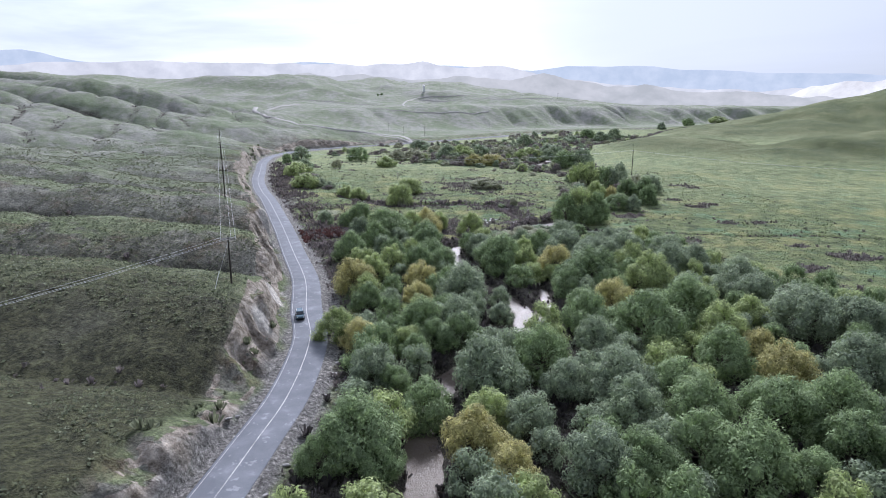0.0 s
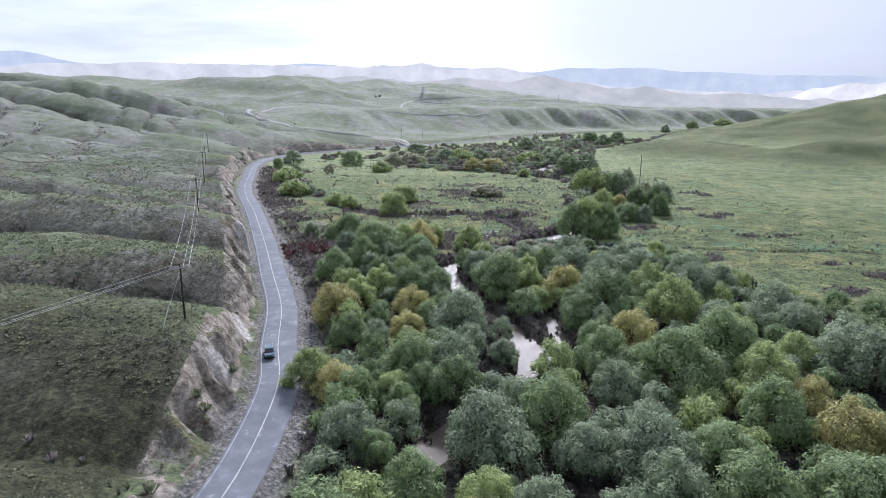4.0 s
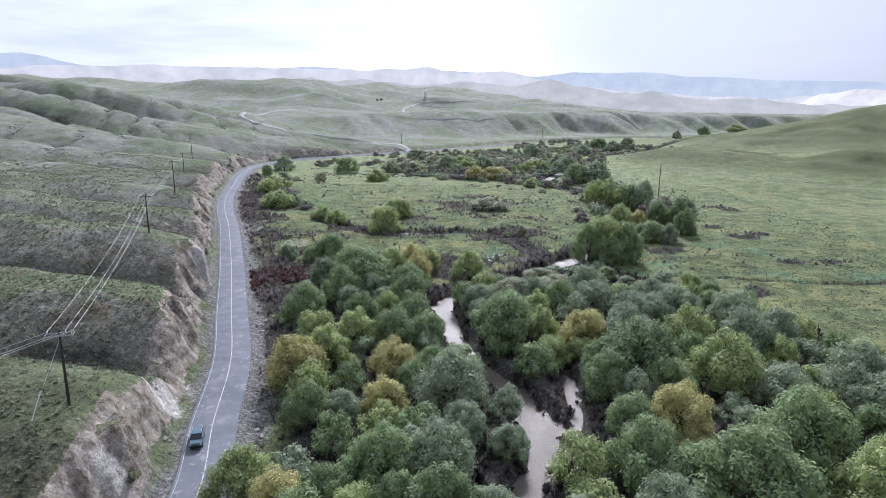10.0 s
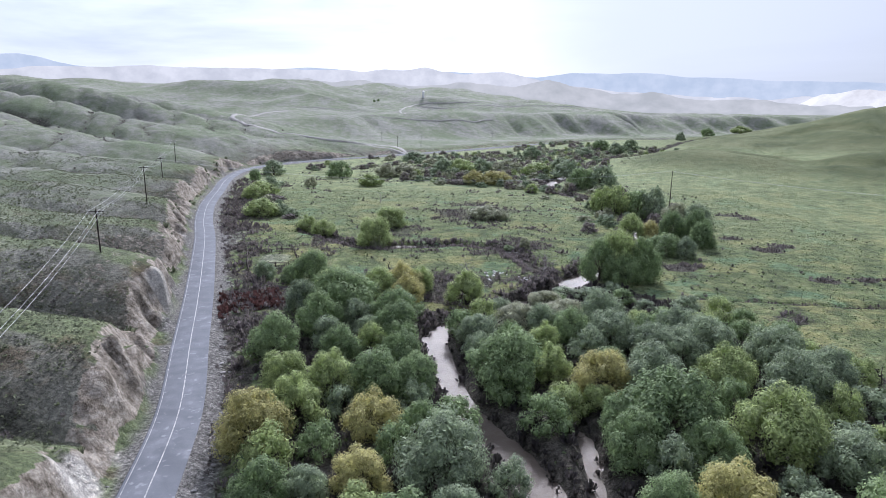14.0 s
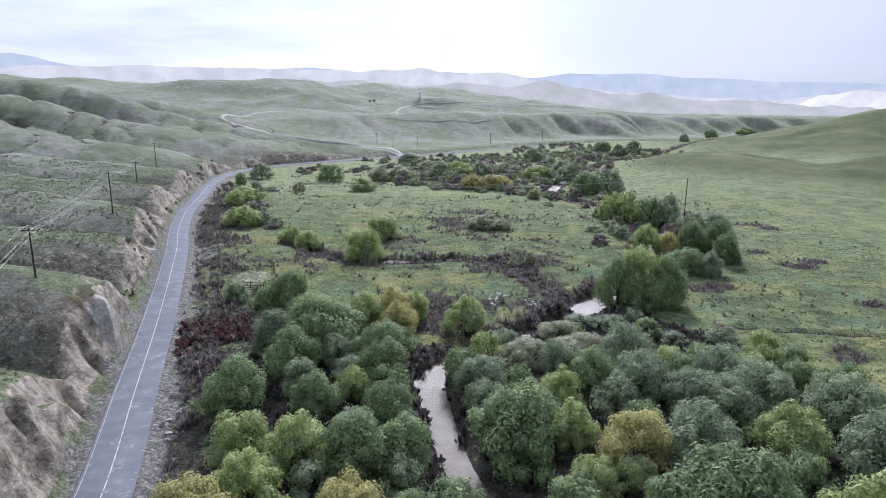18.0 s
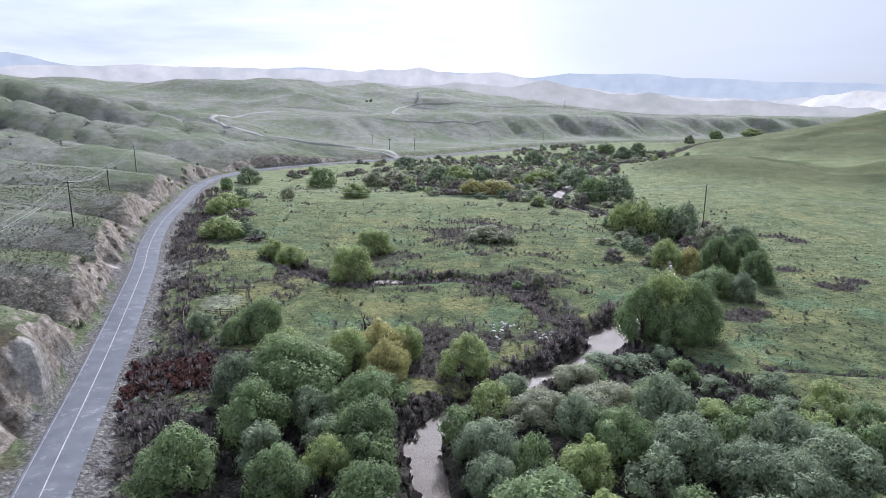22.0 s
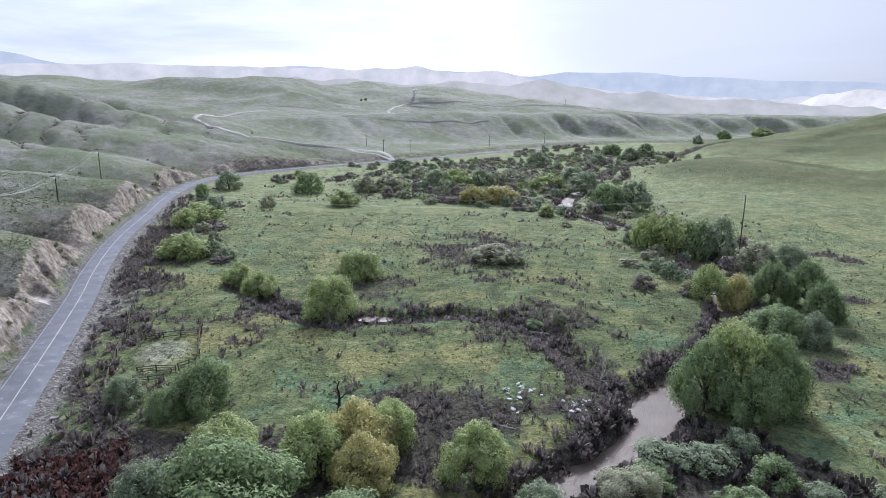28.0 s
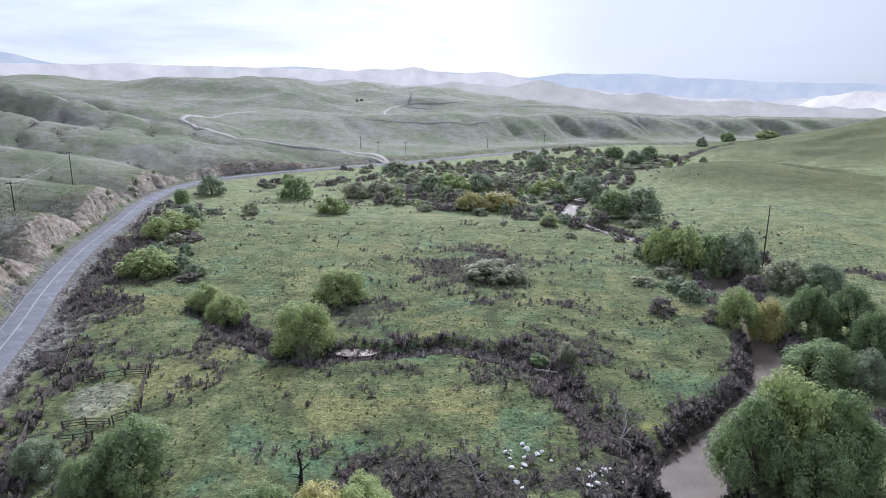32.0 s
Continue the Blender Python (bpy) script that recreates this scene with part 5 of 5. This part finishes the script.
# dead trees, driftwood and posts
def dead_tree(x, y, h, material, label, seed, branches=9, spread=0.8, girth=0.06, lean=(0, 0)):
    rng = random.Random(seed)
    ob = tagged(new("dead_tree"), label, "dead tree")
    ob.matrix_basis = pose(x, y, height(x, y) - 0.1)
    p, r = Vector((0, 0, -0.3)), girth * h
    spans, joints = [], []
    for k in range(5):
        q = Vector((lean[0] * (k + 1) / 5 + rng.uniform(-.12, .12) * h * 0.3, lean[1] * (k + 1) / 5 + rng.uniform(-.1, .1) * h * 0.3, h * (k + 1) / 5))
        spans.append((p, q, r, r * 0.76))
        joints.append((q, r * 0.76))
        p, r = q, r * 0.76
    bars("trunk", spans, material, ob, sides=7)
    for k in range(branches):
        b, rb = joints[rng.randint(0, 4)]
        a = rng.random() * 6.28
        m1 = b + Vector((math.cos(a), math.sin(a), rng.uniform(0.1, 0.9))) * h * 0.18 * spread
        m2 = m1 + Vector((math.cos(a + rng.uniform(-.6, .6)), math.sin(a + rng.uniform(-.6, .6)), rng.uniform(-.2, 0.9))) * h * 0.16 * spread
        tw = [(b, m1, rb * 0.5, rb * 0.32), (m1, m2, rb * 0.32, 0.02)]
        for _ in range(2):
            tw.append((m1.lerp(m2, rng.random()), m2 + Vector((rng.uniform(-1, 1), rng.uniform(-1, 1), rng.uniform(-.3, .8))) * h * 0.1, rb * 0.18, 0.012))
        bars("branch", tw, material, ob, sides=4)
    return ob


dead_tree(5.1, 238.5, 5.2, WOOD_PALE, "bleached leafless dead tree with split trunk", 3, 12, 1.1, 0.06, (-2.0, 0.3))
dead_tree(-17.9, 238.3, 5.2, WOOD_BURNT, "charred black dead tree trunk in the meadow", 5, 9, 0.7, 0.065)
dead_tree(72.2, 171.0, 5.6, WOOD_OLD, "tall grey dead snag at the wood's edge", 7, 3, 0.35, 0.035)
dead_tree(26.6, 251.0, 7.0, WOOD_PALE, "pale leafless shrub on the river bank", 14, 24, 1.7, 0.022)
dead_tree(5.3, 325.0, 4.0, WOOD_PALE, "grey dead tree among the brush", 9, 11, 1.2, 0.05)
dead_tree(2.0, 326.0, 2.6, WOOD_PALE, "broken grey dead stump among the brush", 10, 7, 1.0, 0.07)
dead_tree(23.0, 422.0, 4.5, WOOD_PALE, "grey leafless tree on the far meadow", 11, 10, 1.1, 0.04)
dead_tree(-38.0, 380.0, 4.5, WOOD_PALE, "grey leafless tree beyond the pond", 12, 12, 1.3, 0.04)


def lying(name, a, b, ra, rb, material, label, category):
    za, zb = height(*a) + ra * 0.8, height(*b) + rb * 0.8
    ob = tagged(new(name), label, category)
    bars("stem", [((*a, za), (*b, zb), ra, rb)], material, ob, sides=8)
    m = Vector((*a, za)).lerp(Vector((*b, zb)), 0.6)
    bars("stub", [(m, m + Vector((0.4, 0.6, 0.5)), rb * 0.8, rb * 0.3)], material, ob, sides=5)
    return ob


lying("driftwood_log", (17.0, 277.5), (21.2, 275.2), 0.30, 0.18, WOOD_PALE, "bleached driftwood log across the creek", "log")
lying("fallen_trunk", (6.0, 234.8), (9.6, 233.2), 0.18, 0.08, WOOD_PALE, "bleached fallen limb beside the dead tree", "log")
lying("fallen_trunk", (-34.0, 233.0), (-30.0, 236.0), 0.16, 0.08, WOOD_OLD, "grey fallen trunk in the dark brush", "log")
lying("fallen_trunk", (22.0, 256.0), (24.5, 249.0), 0.2, 0.12, WOOD_OLD, "grey fallen trunk on the creek bank", "log")
lying("fallen_trunk", (60.5, 318.0), (63.5, 322.0), 0.2, 0.1, WOOD_OLD, "grey fallen trunk on the river bank", "log")

for x, y, h in ((18.0, 235.0, 1.4), (19.2, 235.0, 1.4), (32, 291, 1.6), (96.5, 227.5, 1.3), (104.0, 226.2, 1.2), (111.5, 225.2, 1.3), (118, 225.0, 1.2), (88.0, 225.5, 1.2)):
    post = tagged(new("fence_post"), "weathered wooden fence post standing in the grass", "fence post", "fence posts")
    post.matrix_basis = pose(x, y, height(x, y))
    bars("stake", [((0, 0, -0.4), (0.04, 0.02, h), 0.08, 0.065)], WOOD_OLD, post)


# rubble and rocks
def rock_mesh(seed, material, squash):
    rng = random.Random(seed)
    bm = bmesh.new()
    bmesh.ops.create_icosphere(bm, subdivisions=2, radius=0.5)
    cuts = [(Vector((rng.gauss(0, 1), rng.gauss(0, 1), rng.gauss(0, 1))).normalized(), rng.uniform(0.26, 0.4)) for _ in range(9)]
    for v in bm.verts:
        for n, d in cuts:
            over = v.co.dot(n) - d
            if over > 0:
                v.co -= n * over
        v.co.z *= squash
    me = bpy.data.meshes.new("rock")
    bm.to_mesh(me)
    bm.free()
    me.materials.append(material)
    return me


RUBBLE = [rock_mesh(40 + k, CONCRETE, 0.7) for k in range(4)]
ROCKS = [rock_mesh(60 + k, STONE, 0.65) for k in range(5)]
rr = random.Random(21)
for cx, cy, n, sp in ((10.5, 245.5, 9, 1.6), (13, 246, 5, 1.0), (9.5, 241, 6, 1.5), (21.5, 242.5, 14, 1.3), (20.5, 240, 6, 1.0), (22.3, 236.5, 5, 0.9)):
    for i in range(n):
        x, y = cx + rr.gauss(0, sp), cy + rr.gauss(0, sp)
        s = rr.uniform(0.25, 0.95)
        ob = new("concrete_chunk", rr.choice(RUBBLE))
        ob.matrix_basis = pose(x, y, height(x, y) + 0.12 * s, rr.uniform(-20, 20), rr.uniform(-20, 20), rr.uniform(0, 360)) @ Matrix.Diagonal((s * 1.3, s, s, 1))
        tagged(ob, "white broken concrete chunk dumped on the grass", "rubble", "dumped rubble")
p = np.asarray(RD)[:, :2]
for i in range(90):
    k = rr.randint(32, 210)
    t = p[k + 1] - p[k]
    t = t / np.hypot(*t)
    o = rr.choice([rr.uniform(-7.6, -5.2)] * 3 + [rr.uniform(4.9, 6.4)])
    x, y = p[k][0] - t[1] * o, p[k][1] + t[0] * o
    s = rr.uniform(0.3, 1.15)
    ob = new("roadside_rock", rr.choice(ROCKS))
    ob.matrix_basis = pose(x, y, height(x, y) + 0.08 * s, rr.uniform(-15, 15), rr.uniform(-15, 15), rr.uniform(0, 360)) @ Matrix.Diagonal((s * 1.4, s, s * 0.8, 1))
    tagged(ob, "pale rock lying on the road verge", "rock", "roadside rocks")

# still water of the old creek
v = [(-18.0 + 5.0 * math.cos(a) * (1 + 0.12 * math.sin(3 * a)), 285.2 + 2.4 * math.sin(a), -0.55) for a in np.linspace(0, 2 * math.pi, 40, endpoint=False)]
tagged(part("pond", v, [tuple(range(40))], river.data.materials[0]), "small still muddy pond in the old creek bed", "water", kind="structure")

# ---- the far hills: dirt roads, tank, trees ----
DIRT = speckled("pale_dirt_track", (0.33, 0.31, 0.285), (0.50, 0.475, 0.44), 0.5)


def track(name, points, width, label, lift=0.2):
    """A dirt road laid over the ground."""
    line = spline(points, 5.0)
    t = np.gradient(line, axis=0)
    t /= np.linalg.norm(t, axis=1)[:, None]
    verts = []
    for (x, y), (tx, ty) in zip(line, t):
        zz = max(height(x - ty * o, y + tx * o) for o in (-width / 2, 0, width / 2)) + lift
        for o in (-width / 2 - 0.9, -width / 2, width / 2, width / 2 + 0.9):
            verts.append((x - ty * o, y + tx * o, height(x - ty * o, y + tx * o) - 0.4 if abs(o) > width / 2 + 0.3 else zz))
    faces = [(i * 4 + j + 1, i * 4 + j, i * 4 + 4 + j, i * 4 + 5 + j) for i in range(len(line) - 1) for j in range(3)]
    return tagged(part(name, verts, faces, DIRT, smooth_shade=True), label, "road", kind="structure")


track("dirt_road", [(-49, 682), (-58, 695), (-67, 712), (-80, 706), (-92, 692), (-116, 673), (-147, 669), (-179, 671), (-196, 681), (-214, 692), (-226, 700), (-229, 714), (-245, 770), (-257, 812), (-244, 858), (-227, 902)], 4.2, "pale dirt road climbing the far hillside")
track("dirt_road", [(-92, 692), (-80, 684), (-66, 685), (-52, 681)], 4.0, "pale dirt loop by the road junction")
track("dirt_road", [(-180, 903), (-130, 908), (-78, 922), (-25, 945), (47, 1010)], 2.4, "pale dirt track along the bluff")
track("dirt_road", [(-75, 956), (-95, 1080), (-88, 1190), (-63, 1222), (2, 1240), (69, 1244)], 2.4, "pale dirt track on the plateau")
track("dirt_road", [(-71, 1205), (2, 1206), (93, 1188), (190, 1233), (284, 1266)], 2.4, "pale dirt track on the plateau")
track("dirt_road", [(-253, 1038), (-201, 1047), (-186, 1050), (-139, 1051)], 2.4, "pale dirt track over the green hill")

tank = tagged(new("water_tank"), "tall white tank standing on the far plateau", "tank")
tz = height(-67.5, 1251)
tank.matrix_basis = pose(-67.5, 1251, tz)
bars("shell", [((0, 0, -1), (0, 0, 11), 2.4, 2.4)], PAINT_WHITE, tank, sides=16)
bars("roof", [((0, 0, 11), (0, 0, 12), 2.5, 0.5)], PAINT_WHITE, tank, sides=16)
for x, y, h, w in ((-152, 1206, 5, 5), (-144, 1204, 5, 5), (-147, 1216, 4, 5)):
    tree(x, y, h, "green", w, "dark green tree alone on the far hill")
for x, y in ((-62, 712), (-40, 740), (-84, 760), (40, 835), (110, 905), (190, 1233)):
    utility_pole(x, y, height(x, y) + 11, label="thin wooden power pole by the far road")
